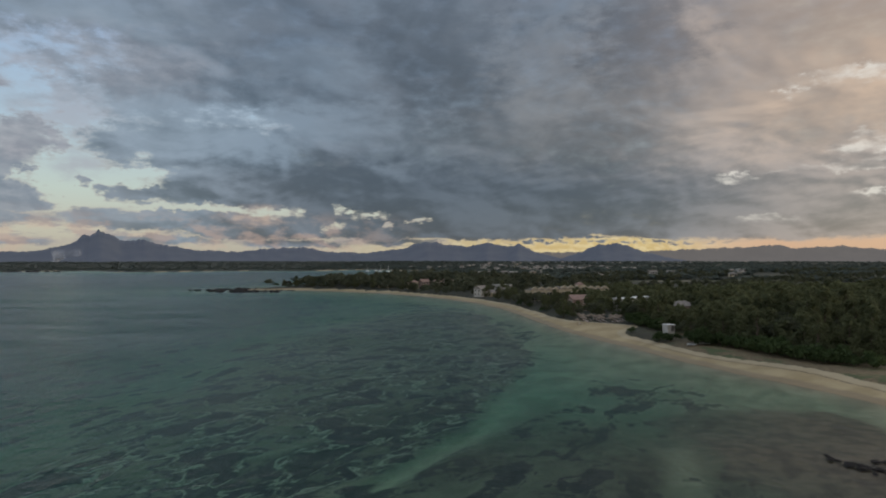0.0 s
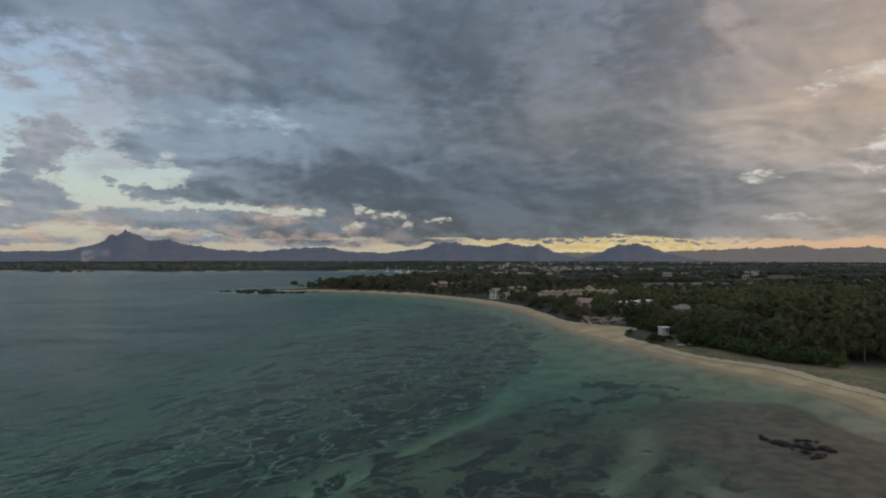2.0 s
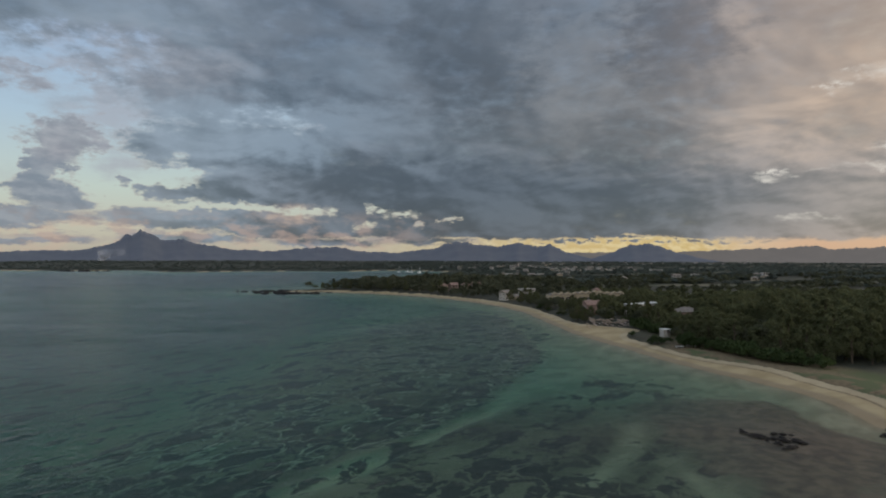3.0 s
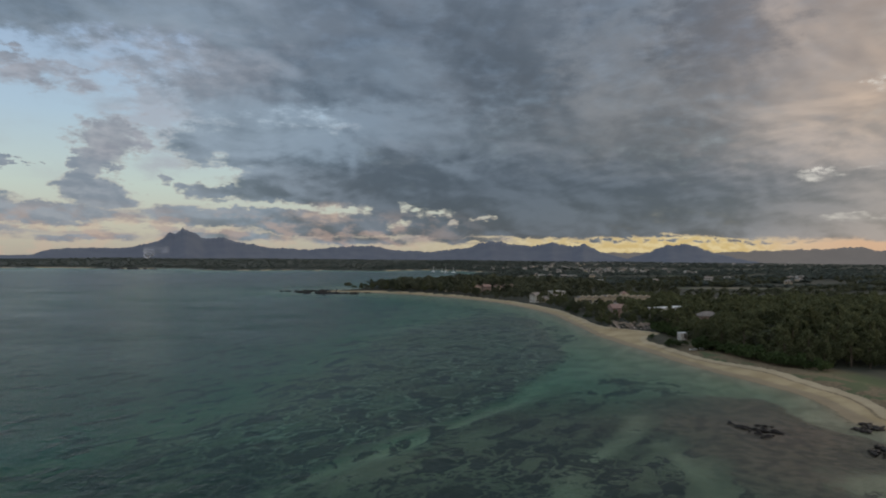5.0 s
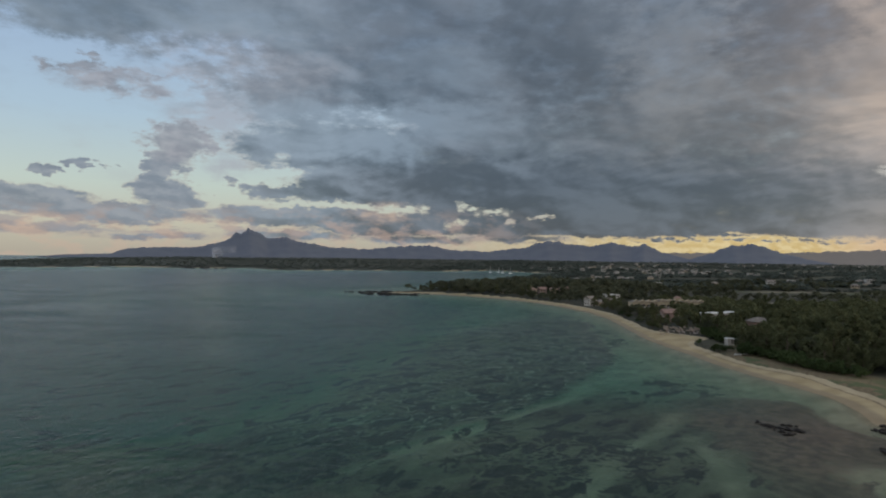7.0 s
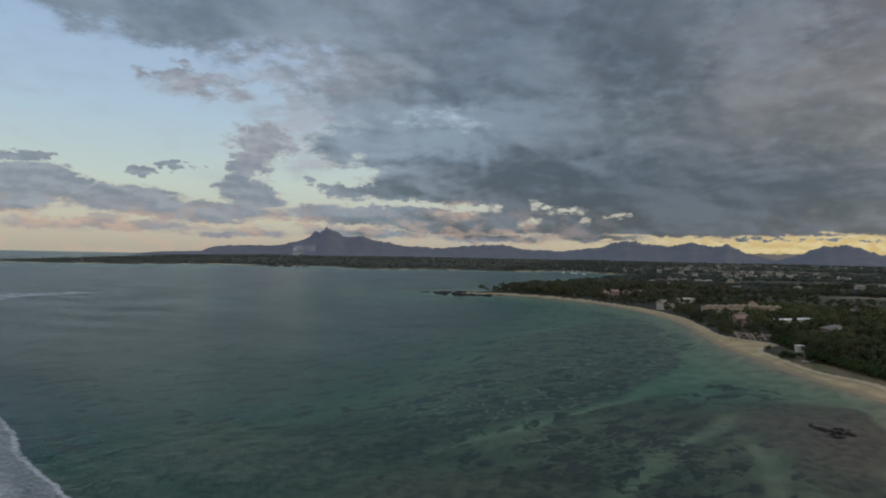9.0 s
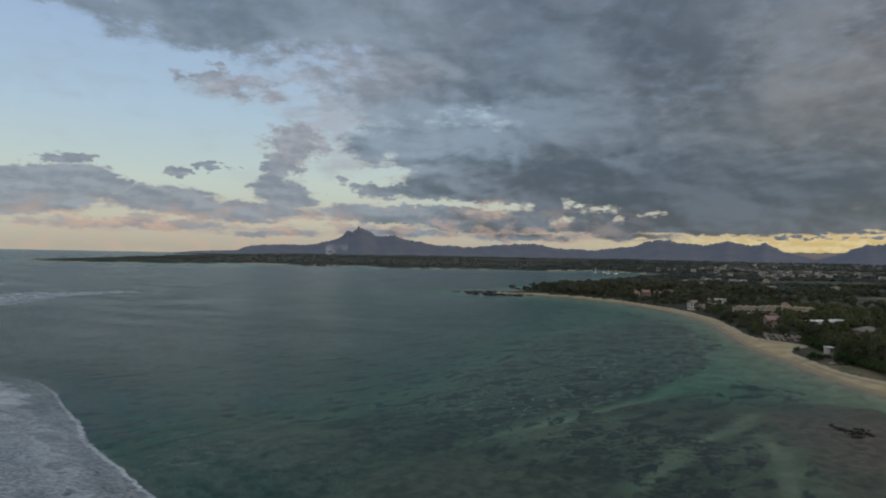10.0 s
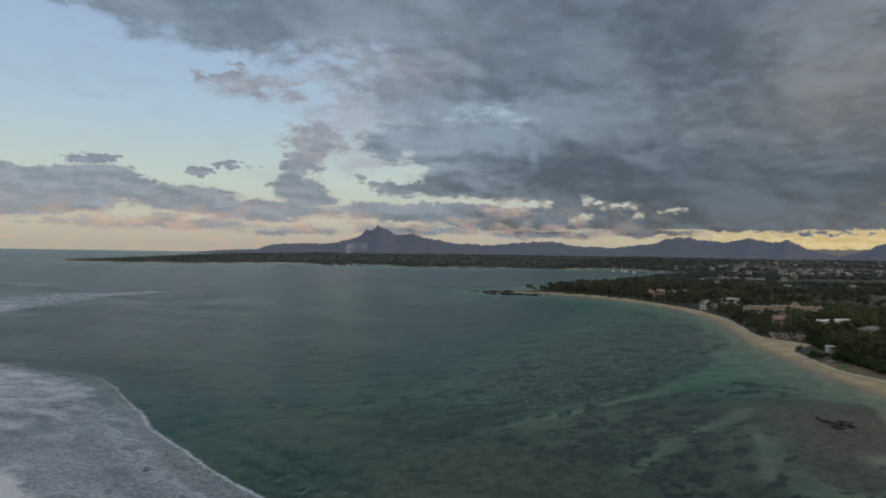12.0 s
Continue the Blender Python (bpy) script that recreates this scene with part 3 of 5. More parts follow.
def sheet_mesh(name, xs, ys, zs, attrs, mat):
    nx, ny = len(xs), len(ys)
    X, Y = np.meshgrid(xs, ys)
    co = np.stack([X, Y, zs], -1).reshape(-1, 3)
    i = np.arange((ny - 1) * (nx - 1))
    r, c = i // (nx - 1), i % (nx - 1)
    a = r * nx + c
    faces = np.stack([a, a + 1, a + nx + 1, a + nx], 1)
    me = bpy.data.meshes.new(name)
    me.vertices.add(len(co)), me.loops.add(faces.size), me.polygons.add(len(faces))
    me.vertices.foreach_set("co", co.ravel())
    me.loops.foreach_set("vertex_index", faces.ravel().astype(np.int32))
    me.polygons.foreach_set("loop_start", (np.arange(len(faces)) * 4).astype(np.int32))
    me.polygons.foreach_set("use_smooth", np.ones(len(faces), bool))
    me.update(calc_edges=True)
    for key, val in attrs.items():
        at = me.attributes.new(key, "FLOAT", "POINT")
        at.data.foreach_set("value", np.asarray(val, np.float32).ravel())
    me.materials.append(mat)
    return new(name, me)


def build_ground_and_water():
    xs, ys = graded(-5200, 5200, -60, 130, 2.2, 1.035), graded(-700, 5200, 20, 330, 2.2, 1.03)
    X, Y = np.meshgrid(xs, ys)
    s = shore_distance(X, Y)
    z = ground_height(X, Y, s)
    w = beach_width(X, Y)
    near = smooth(np.hypot(X, Y), 900, 600)
    sand = np.where(s > -4, smooth(s, w + 2.0, w - 1.0), 0) * np.maximum(near, smooth(s, 14, 6))
    terrace = smooth(s, w - 2, w + 1) * smooth(s, 40, 30) * smooth(Y, 215, 190) + bump2(X, Y, 92, 205, 14, 14) + 0.9 * bump2(X, Y, 95, 232, 16, 24)
    field = smooth(s, 90, 200) * smooth(Y, 420, 600) * smooth(X, 60, 260) * smooth(Y, 2300, 1500)
    # weed on the bed: thick in the mid bay, thin along the beach and on the clear sand tongue
    belt = weed_belt(X, Y)
    rim = belt * np.exp(-(track(X, Y, [(-40, 45), (-24, 72), (-12, 95), (0, 112), (8, 130), (13, 150), (22, 180)]) / 16) ** 2)
    channel = sand_tongue(X, Y)
    veins = np.exp(-(track(X, Y, [(-17, 109), (-11, 114), (-3, 120), (4, 130)]) / 1.1) ** 2) + np.exp(-(track(X, Y, [(-33, 100), (-27, 103), (-22, 111)]) / 1.2) ** 2)
    veins = veins + np.exp(-(track(X, Y, [(7, 18), (14, 40), (22, 66), (33, 84), (37, 100)]) / 3.0) ** 2) + 0.9 * np.exp(-(track(X, Y, [(38, 30), (40, 55), (38, 76)]) / 2.6) ** 2)
    patches = sum(bump2(X, Y, cx, cy, rx, ry) for cx, cy, rx, ry in ((7, 64, 9, 11), (1, 45, 10, 12), (19, 80, 6, 7), (25, 50, 8, 10), (-6, 66, 5, 7), (17, 58, 6, 8), (14, 89, 6, 5), (34, 90, 4, 4),
                  (41, 149, 5, 4), (48, 143, 6, 5), (25, 132, 3, 3), (51, 190, 8, 5), (45, 79, 6, 6), (57, 42, 6, 8), (-18, 70, 3, 4), (10, 104, 3, 3), (18, 20, 10, 10), (-16, -3, 14, 12)))
    strip = np.exp(-(track(X, Y, [(-20, 424), (5, 378), (24, 310), (31, 244)]) / 9) ** 2)
    weed = 0.14 * smooth(-s, 16, 40) + 0.68 * belt + 0.30 * rim + 0.60 * np.minimum(patches, 1) + 0.40 * strip + 0.58 * bump2(X, Y, 8, 54, 30, 36) + 0.30 * bump2(X, Y, 45, 147, 16, 14) + 0.22 * bump2(X, Y, 28, 126, 16, 12) + 0.34 * smooth(Y, 50, 10) * smooth(X, -120, -70) * smooth(X, 50, 20)
    weed = np.clip(weed - 0.62 * channel * (0.9 + 0.3 * wob(X, Y, 6, 5)) - 0.55 * np.minimum(veins, 1), 0, 1.1)
    olive = 1.1 * smooth(X, -150, -75) * smooth(Y, 70, 20) * smooth(X, 60, 30) + 1.3 * bump2(X, Y, 20, 84, 34, 42) ** 0.7 + 0.65 * belt
    olive = np.clip(olive * (1 - 0.9 * channel) * (1 - 0.4 * bump2(X, Y, 12, 52, 26, 34)) * (1 - 0.6 * np.minimum(veins, 1)), 0, 1)
    brown = 0.95 * smooth(X + 0.12 * (Y - 85), 34, 54) * smooth(Y, 140, 116) * smooth(Y, 24, 46) * smooth(-s, 6, 16) - 0.8 * bump2(X, Y, 72, 50, 12, 15) + 0.8 * bump2(X, Y, 57, 36, 8, 9)
    brown = brown + 0.75 * smooth(Y, 45, 5) * smooth(X, -135, -85) * smooth(X, 30, 0)
    lawn = smooth(s, 22, 27) * smooth(s, 60, 45) * (bump2(X, Y, 113, 138, 12, 14) + bump2(X, Y, 124, 150, 12, 10))
    g = sheet_mesh("ground", xs, ys, z, dict(sand=sand, terrace=np.clip(terrace, 0, 1), back=np.clip(s - w, -30, 30), field=field, weed=weed, olive=olive, brown=brown, belt=belt * smooth(Y, 35, 80), lawn=lawn), M_GROUND)
    tagged(g, "sandy bay shore, seabed and dark inland plain", "ground", kind="structure")
    # water
    xs, ys = graded(-5200, 5200, -320, 110, 2.4, 1.045), graded(-700, 5200, -60, 200, 2.4, 1.035)
    X, Y = np.meshgrid(xs, ys)
    s = shore_distance(X, Y)
    depth = np.maximum(-ground_height(X, Y, s), 0)
    # the surf front: a bore that runs in over the reef edge
    FRONT = np.array([(-2000, 700), (-900, 520), (-620, 470), (-510, 385), (-462, 215), (-430, 150), (-284, 59), (-196, 44), (-160, 27), (-124, 5), (-83, -17), (-55, -28), (20, -50), (200, -120), (600, -300)], float)
    best, side = np.full(X.shape, 1e9), np.ones(X.shape)
    for (ax, ay), (bx, by) in zip(FRONT[:-1], FRONT[1:]):
        dx, dy = bx - ax, by - ay
        u = np.clip(((X - ax) * dx + (Y - ay) * dy) / (dx * dx + dy * dy), 0, 1)
        d = np.hypot(X - ax - u * dx, Y - ay - u * dy)
        hit = d < best
        best[hit] = d[hit]
        side[hit] = np.sign((X - ax) * dy - (Y - ay) * dx)[hit]
    q = best * side - 4.5 + wob(X, Y, 14, 1) * 2.0       # metres behind the front
    near_surf = smooth(X, -250, -105) * smooth(X, 60, 10)
    outer = np.interp(Y, (100, 172, 231, 317, 385), (-440, -462, -481, -518, -512)) - X
    wide = np.interp(Y, (172, 385), (230, 60))
    far_band = 0.55 * smooth(outer, -6, 10) * smooth(outer, wide, wide * 0.4) * smooth(Y, 405, 380)
    foam = far_band + 0.30 * np.exp(-((q + 14) / 0.9) ** 2) * smooth(X, -60, -110) * smooth(X, -150, -120)
    foam = foam + 0.80 * smooth(q, -4, 16) * smooth(X, -90, -190) * smooth(X, -430, -290) * smooth(Y, 150, 70)
    foam = foam + 0.55 * bump2(X, Y, -775, 395, 80, 14) + 0.35 * smooth(q, 0, 10) * smooth(X, -300, -380) * smooth(Y, 250, 120)
    lift = (0.45 * smooth(q, -1.5, 1.5) * smooth(q, 26, 5) + 0.45 * np.exp(-((q - 8 + 3 * wob(X, Y, 12, 4)) / 1.8) ** 2) + 0.35 * np.exp(-((q - 17 + 4 * wob(X, Y, 15, 2)) / 2.0) ** 2)) * near_surf
    swell = 0.42 * np.sin((q + 5 * wob(X, Y, 30, 3)) / 1.5) * np.exp(-((q + 12) / 13) ** 2) * near_surf
    swell = swell + 0.10 * wob(X, Y, 3.1, 2) * smooth(q, 0, 4) * near_surf
    wz = np.where(s > 0, -0.3 * smooth(s, 1.0, 6), 0) + lift + swell
    water = sheet_mesh("water", xs, ys, wz, dict(depth=depth, foam=foam, behind=np.clip(q, -60, 200), surf=near_surf), M_WATER)
    tagged(water, "clear turquoise lagoon with surf breaking on the reef", "water", kind="structure")


build_ground_and_water()


# ---- the hills on the horizon ----
def range_of_hills(name, crest, mat, label, far=4700.0, seed=1.0, run=620.0):
    az = np.array([c[0] for c in crest], float)
    hz = np.array([c[1] for c in crest], float)
    a = np.arange(az[0], az[-1] + 0.01, 0.07)
    h = np.interp(a, az, hz)
    h = np.convolve(np.pad(h, 2, "edge"), [0.1, 0.2, 0.4, 0.2, 0.1], "valid")
    jag = h * ( 0.045 * wob(a * 100, a * 37, 23, seed) + 0.035 * wob(a * 100, a * 51, 9, seed))
    rows = np.linspace(0, 1, 14)
    verts, faces = [], []
    for j, u in enumerate(rows):
        for i, (ai, hi) in enumerate(zip(a, h)):
            spur = 0.07 * math.sin(ai * 2.3 + seed) + 0.03 * math.sin(ai * 4.7 + 2 * seed + u * 2)
            prof = u ** (1.5 + 2 * spur)
            top = jag[i] * u ** 9
            r = far - (1 - u) * run * (0.4 + min(hi, 220) / 220)
            verts.append((r * math.sin(radians(ai)), r * math.cos(radians(ai)), 4 + (hi - 4) * prof + top))
    back = len(verts)
    for ai, hi in zip(a, h):
        verts.append(((far + 90) * math.sin(radians(ai)), (far + 90) * math.cos(radians(ai)), 0.0))
    n = len(a)
    for j in range(len(rows)):
        for i in range(n - 1):
            faces.append((j * n + i, j * n + i + 1, (j + 1) * n + i + 1, (j + 1) * n + i))
    me = bpy.data.meshes.new(name)
    me.from_pydata(verts, [], faces)
    me.polygons.foreach_set("use_smooth", np.ones(len(faces), bool))
    me.materials.append(mat)
    return tagged(new(name, me), label, "mountain", kind="structure")


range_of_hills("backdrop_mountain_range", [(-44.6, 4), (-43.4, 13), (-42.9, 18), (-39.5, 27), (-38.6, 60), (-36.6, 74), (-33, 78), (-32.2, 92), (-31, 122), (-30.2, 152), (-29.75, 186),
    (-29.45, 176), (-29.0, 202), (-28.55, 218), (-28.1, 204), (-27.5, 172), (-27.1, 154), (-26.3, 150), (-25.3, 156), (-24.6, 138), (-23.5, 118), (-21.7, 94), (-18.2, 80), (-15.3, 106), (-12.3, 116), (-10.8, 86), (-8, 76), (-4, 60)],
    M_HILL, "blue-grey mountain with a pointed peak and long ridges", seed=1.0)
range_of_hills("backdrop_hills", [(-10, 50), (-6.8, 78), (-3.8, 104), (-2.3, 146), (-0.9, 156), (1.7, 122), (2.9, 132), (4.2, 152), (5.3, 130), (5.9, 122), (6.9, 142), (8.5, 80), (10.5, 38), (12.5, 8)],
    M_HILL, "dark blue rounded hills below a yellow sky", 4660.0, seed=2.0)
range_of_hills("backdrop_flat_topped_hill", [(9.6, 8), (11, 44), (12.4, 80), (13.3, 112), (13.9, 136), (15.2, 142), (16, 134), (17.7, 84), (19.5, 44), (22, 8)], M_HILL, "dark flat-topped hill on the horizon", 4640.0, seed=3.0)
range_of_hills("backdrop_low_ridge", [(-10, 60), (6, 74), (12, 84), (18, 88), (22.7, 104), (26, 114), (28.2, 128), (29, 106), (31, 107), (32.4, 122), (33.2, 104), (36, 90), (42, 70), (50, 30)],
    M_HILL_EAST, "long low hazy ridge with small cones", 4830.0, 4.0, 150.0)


# ---- building blocks ----
def part(name, bm, mat, parent=None, label="", at=None):
    """Links a bmesh as one mesh object under a thing or a part."""
    me = bpy.data.meshes.new(name)
    bm.to_mesh(me)
    bm.free()
    me.materials.append(mat)
    ob = new(name, me)
    if parent:
        ob.parent = parent
    if at is not None:
        ob.matrix_basis = at
    if label:
        tagged(ob, label)
    return ob


def thing(name, at, label, category, group=""):
    ob = new(name)
    ob.empty_display_size = 0.5
    ob.matrix_basis = at
    return tagged(ob, label, category, group)


def shared(name, me, parent, at):
    ob = new(name, me)
    ob.parent = parent
    ob.matrix_basis = at
    return ob


def box(bm, x0, y0, z0, x1, y1, z1, bevel=0.0):
    r = bmesh.ops.create_cube(bm, size=1.0)
    vs = r["verts"]
    for v in vs:
        v.co = Vector((x0 + (v.co.x + 0.5) * (x1 - x0), y0 + (v.co.y + 0.5) * (y1 - y0), z0 + (v.co.z + 0.5) * (z1 - z0)))
    if bevel:
        es = list({e for v in vs for e in v.link_edges})
        bmesh.ops.bevel(bm, geom=es, offset=bevel, segments=1, affect="EDGES")
    return bm


def tube(bm, pts, radii, sides=7):
    """A tapered limb along points."""
    rings = []
    for i, (p, r) in enumerate(zip(pts, radii)):
        p = Vector(p)
        ax = (Vector(pts[min(i + 1, len(pts) - 1)]) - Vector(pts[max(i - 1, 0)])).normalized()
        u = ax.orthogonal().normalized()
        w = ax.cross(u)
        rings.append([bm.verts.new(p + (u * math.cos(a) + w * math.sin(a)) * r) for a in [2 * math.pi * j / sides for j in range(sides)]])
    for a, b in zip(rings[:-1], rings[1:]):
        for j in range(sides):
            bm.faces.new((a[j], a[(j + 1) % sides], b[(j + 1) % sides], b[j]))
    bm.faces.new(rings[-1])
    return bm


def quads_mesh(name, q, mat):
    """A mesh of loose quads from an array (n, 4, 3)."""
    n = len(q)
    me = bpy.data.meshes.new(name)
    me.vertices.add(n * 4), me.loops.add(n * 4), me.polygons.add(n)
    me.vertices.foreach_set("co", q.reshape(-1).astype(np.float32))
    me.loops.foreach_set("vertex_index", np.arange(n * 4, dtype=np.int32))
    me.polygons.foreach_set("loop_start", (np.arange(n) * 4).astype(np.int32))
    me.update(calc_edges=True)
    me.materials.append(mat)
    return me


def leaf_quads(rng, centres, radii, n, size, droop=0.0):
    """n small leaf sprays over clumps: an uneven crown with gaps."""
    c, r = np.asarray(centres, float), np.asarray(radii, float)
    pick = rng.choice(len(c), n, p=r ** 2 / (r ** 2).sum())
    d = rng.normal(size=(n, 3))
    d[:, 2] = d[:, 2] * 0.8 + 0.25
    d /= np.linalg.norm(d, axis=1, keepdims=True)
    p = c[pick] + d * (r[pick] * rng.uniform(0.45, 1.12, n) ** 0.7)[:, None]
    nrm = d + rng.normal(size=(n, 3)) * 0.7
    nrm /= np.linalg.norm(nrm, axis=1, keepdims=True)
    u = np.cross(nrm, rng.normal(size=(n, 3)))
    u /= np.linalg.norm(u, axis=1, keepdims=True) + 1e-9
    v = np.cross(nrm, u)
    s = size * rng.uniform(0.55, 1.3, n)[:, None]
    u, v = u * s, v * s * rng.uniform(0.35, 0.8, n)[:, None]
    v[:, 2] -= droop * size
    return np.stack([p - u, p - v, p + u, p + v], 1)


def casuarina_clumps(rng, h, wide):
    c, r = [], []
    for i in range(17):
        u = rng.uniform(0.2, 1.0)
        reach = wide * max(0.12, 1 - (abs(u - 0.48) / 0.6) ** 2.2) * rng.uniform(0.25, 1.0)
        a = rng.uniform(0, 6.28)
        c.append((math.cos(a) * reach, math.sin(a) * reach, h * u * 0.93))
        r.append(wide * (0.52 - 0.20 * u) * rng.uniform(0.7, 1.25))
    c.append((0, 0, h * 0.93)), r.append(wide * 0.3)
    return c, r


def spreading_clumps(rng, h, wide):
    c, r = [], []
    for i in range(14):
        a, q = rng.uniform(0, 6.28), math.sqrt(rng.uniform(0, 1))
        c.append((math.cos(a) * q * wide, math.sin(a) * q * wide, h * (0.83 - 0.33 * q * q) + rng.uniform(-0.06, 0.06) * h))
        r.append(wide * rng.uniform(0.26, 0.46))
    return c, r


def tree_model(name, kind, h, wide, n, size, seed, label):
    rng = np.random.default_rng(seed)
    root = thing(name, Matrix(), label, "tree", "shore trees")
    c, r = (casuarina_clumps if kind == "needle" else spreading_clumps)(rng, h, wide)
    bm = bmesh.new()
    lean = rng.uniform(-0.35, 0.35, 2)
    top = h * (0.9 if kind == "needle" else 0.55)
    tube(bm, [(0, 0, -0.4), (lean[0] * 0.3, lean[1] * 0.3, top * 0.4), (lean[0], lean[1], top)], [0.024 * h, 0.016 * h, 0.005 * h])
    for cc in c[:8]:
        z0 = max(0.18 * h, cc[2] * 0.62)
        b = Vector((lean[0] * z0 / h, lean[1] * z0 / h, z0))
        e = Vector(cc)
        tube(bm, [b, b.lerp(e, 0.5) + Vector((0, 0, 0.04 * h)), e], [0.009 * h, 0.006 * h, 0.002 * h], 5)
    part("trunk", bm, M_BARK, root)
    cr = new("crown", quads_mesh("crown", leaf_quads(rng, c, r, n, size, 0.12), M_LEAF if kind == "needle" else M_SCRUB if kind == "scrub" else M_WOOD_FAR))
    cr.parent = root
    return root


# ---- where things stand: clearings keep the woods off the houses ----
CLEAR = [(-34, 580, 8), (-21, 580, 9), (-8, 584, 9), (5, 590, 8), (-28, 568, 7), (-14, 570, 7), (115, 298, 7), (112, 289, 6), (-25, 587, 7), (-13, 592, 7), (0, 598, 7), (9, 604, 6), (121, 319, 9), (117, 308, 7), (158, 446, 10), (171, 456, 10), (160, 434, 9), (100, 255, 4), (66, 406, 8), (78, 407, 9), (90, 411, 9), (102, 416, 8), (24, 456, 6), (36, 460, 6), (57, 418, 12), (70, 420, 12), (84, 424, 12), (97, 428, 12), (109, 432, 12), (74, 345, 9), (98, 341, 7), (105, 348, 7), (113, 357, 7), (85, 237, 6), (32, 468, 10),
         (50, 529, 10), (-29, 596, 9), (-18, 602, 9), (-6, 608, 9), (5, 614, 9), (-58, 607, 7), (120, 262, 5), (70, 283, 15), (86, 318, 6), (100, 326, 9), (107, 335, 9), (95, 331, 7), (108, 268, 8), (68, 332, 7), (28, 456, 8), (46, 514, 8)]


def free(x, y):
    ok = np.ones(np.shape(x), bool)
    for cx, cy, r in CLEAR:
        ok &= (x - cx) ** 2 + (y - cy) ** 2 > r * r
    return ok


def plant(rng, n, x0, x1, y0, y1, margin, gap):
    """Places for trees in a stretch of land, at least gap apart."""
    x, y = rng.uniform(x0, x1, n), rng.uniform(y0, y1, n)
    s = shore_distance(x, y)
    w = beach_width(x, y)
    forest = np.where(y < 215, 27 - 9 * smooth(y, 185, 212) + 4 * wob(x, y, 17, 2), w + margin)
    village = ((np.abs(x - 106) < 28) & (y > 228) & (y < 385)) & (rng.uniform(0, 1, n) < 0.5)
    ok = ~village & free(x, y) & (s > forest) & (np.degrees(np.arctan2(x, y + 20)) < 38)
    x, y = x[ok], y[ok]
    cell, out = {}, []
    for a, b in zip(x, y):
        key = (int(a // gap), int(b // gap))
        near = [q for i in (-1, 0, 1) for j in (-1, 0, 1) for q in cell.get((key[0] + i, key[1] + j), [])]
        if all((a - p) ** 2 + (b - q) ** 2 > gap * gap for p, q in near):
            cell.setdefault(key, []).append((a, b))
            out.append((a, b))
    return np.array(out)


def build_trees():
    rng = np.random.default_rng(7)
    models = [tree_model("casuarina_tree", "needle", 13.0, 3.6, 1500, 0.42, 11, "dark green casuarina tree with feathery hanging needles"),
              tree_model("casuarina_tree", "needle", 11.0, 3.3, 1300, 0.42, 12, "dark green casuarina tree with feathery hanging needles"),
              tree_model("casuarina_tree", "needle", 14.5, 4.2, 1700, 0.45, 13, "tall dark casuarina tree with an open ragged crown"),
              tree_model("broadleaf_tree", "broad", 8.5, 4.2, 1400, 0.40, 14, "dark green spreading broadleaf tree behind the beach"),
              tree_model("broadleaf_tree", "broad", 7.0, 3.6, 1200, 0.38, 15, "dark green spreading broadleaf tree behind the beach")]
    bush = tree_model("beach_shrub", "scrub", 2.6, 2.2, 420, 0.34, 16, "bright green leafy shrub at the top of the beach")
    bush["group"], bush["category"] = "beach shrubs", "shrub"
    used = set()

    def put(ob, x, y, sc, turn):
        z = float(ground_height(np.array([x]), np.array([y]))[0])
        m = pose(x, y, z - 0.05, 0, 0, turn)
        if ob not in used:
            used.add(ob)
            ob.matrix_basis = m
            ob.scale = (sc, sc, sc)
            return
        keep = tuple(ob.scale)
        ob.scale = (sc, sc, sc * rng.uniform(0.85, 1.15))
        copy_thing(ob, m)
        ob.scale = keep

    near = plant(rng, 2600, 84, 215, 168, 330, 1.5, 4.6)
    near = near[np.argsort(np.hypot(near[:, 0] - 40, near[:, 1]))][:215]
    strip = plant(rng, 700, 30, 120, 290, 480, 2.0, 6.0)
    strip = strip[np.argsort(shore_distance(strip[:, 0], strip[:, 1]))][:45]
    cape = plant(rng, 500, -175, -20, 540, 640, 2.0, 7.0)
    cape = cape[np.argsort(shore_distance(cape[:, 0], cape[:, 1]))][:30]
    spots = np.concatenate([near, strip, cape])
    for x, y in spots:
        dense = y < 300 and x > 95 and not (228 < y < 385 and x < 134)
        ob = models[rng.choice(5, p=[0.26, 0.24, 0.2, 0.16, 0.14] if dense else [0.22, 0.22, 0.06, 0.25, 0.25])]
        put(ob, x, y, rng.uniform(0.75, 1.2) * (1.0 if dense else 0.55 + 0.35 * smooth(x, -160, -80) if y > 500 else 0.72), rng.uniform(0, 360))
    # shrubs along the head of the beach
    for i in range(300):
        y = rng.uniform(178, 420)
        x = rng.uniform(40, 125)
        s = float(shore_distance(np.array([x]), np.array([y]))[0])
        w = float(beach_width(x, y))
        edge = 23 - 8 * smooth(y, 185, 212) if y < 212 else w
        if edge + 0.5 < s < edge + 5 and free(np.array([x]), np.array([y]))[0]:
            put(bush, x, y, rng.uniform(0.6, 1.4) * (1.35 if y < 215 else 1.0), rng.uniform(0, 360))
    for i in range(260):
        x, y = rng.uniform(84, 128), rng.uniform(160, 214)
        s = float(shore_distance(np.array([x]), np.array([y]))[0])
        edge = 25 - 9 * float(smooth(y, 185, 212))
        if edge - 1 < s < edge + 5:
            put(bush, x, y, rng.uniform(0.8, 1.7), rng.uniform(0, 360))
    for i in range(70):
        x, y = rng.uniform(80, 128), rng.uniform(206, 335)
        if free(np.array([x]), np.array([y]))[0] and float(shore_distance(np.array([x]), np.array([y]))[0]) > float(beach_width(x, y)) + 3:
            put(bush, x, y, rng.uniform(0.5, 1.1), rng.uniform(0, 360))
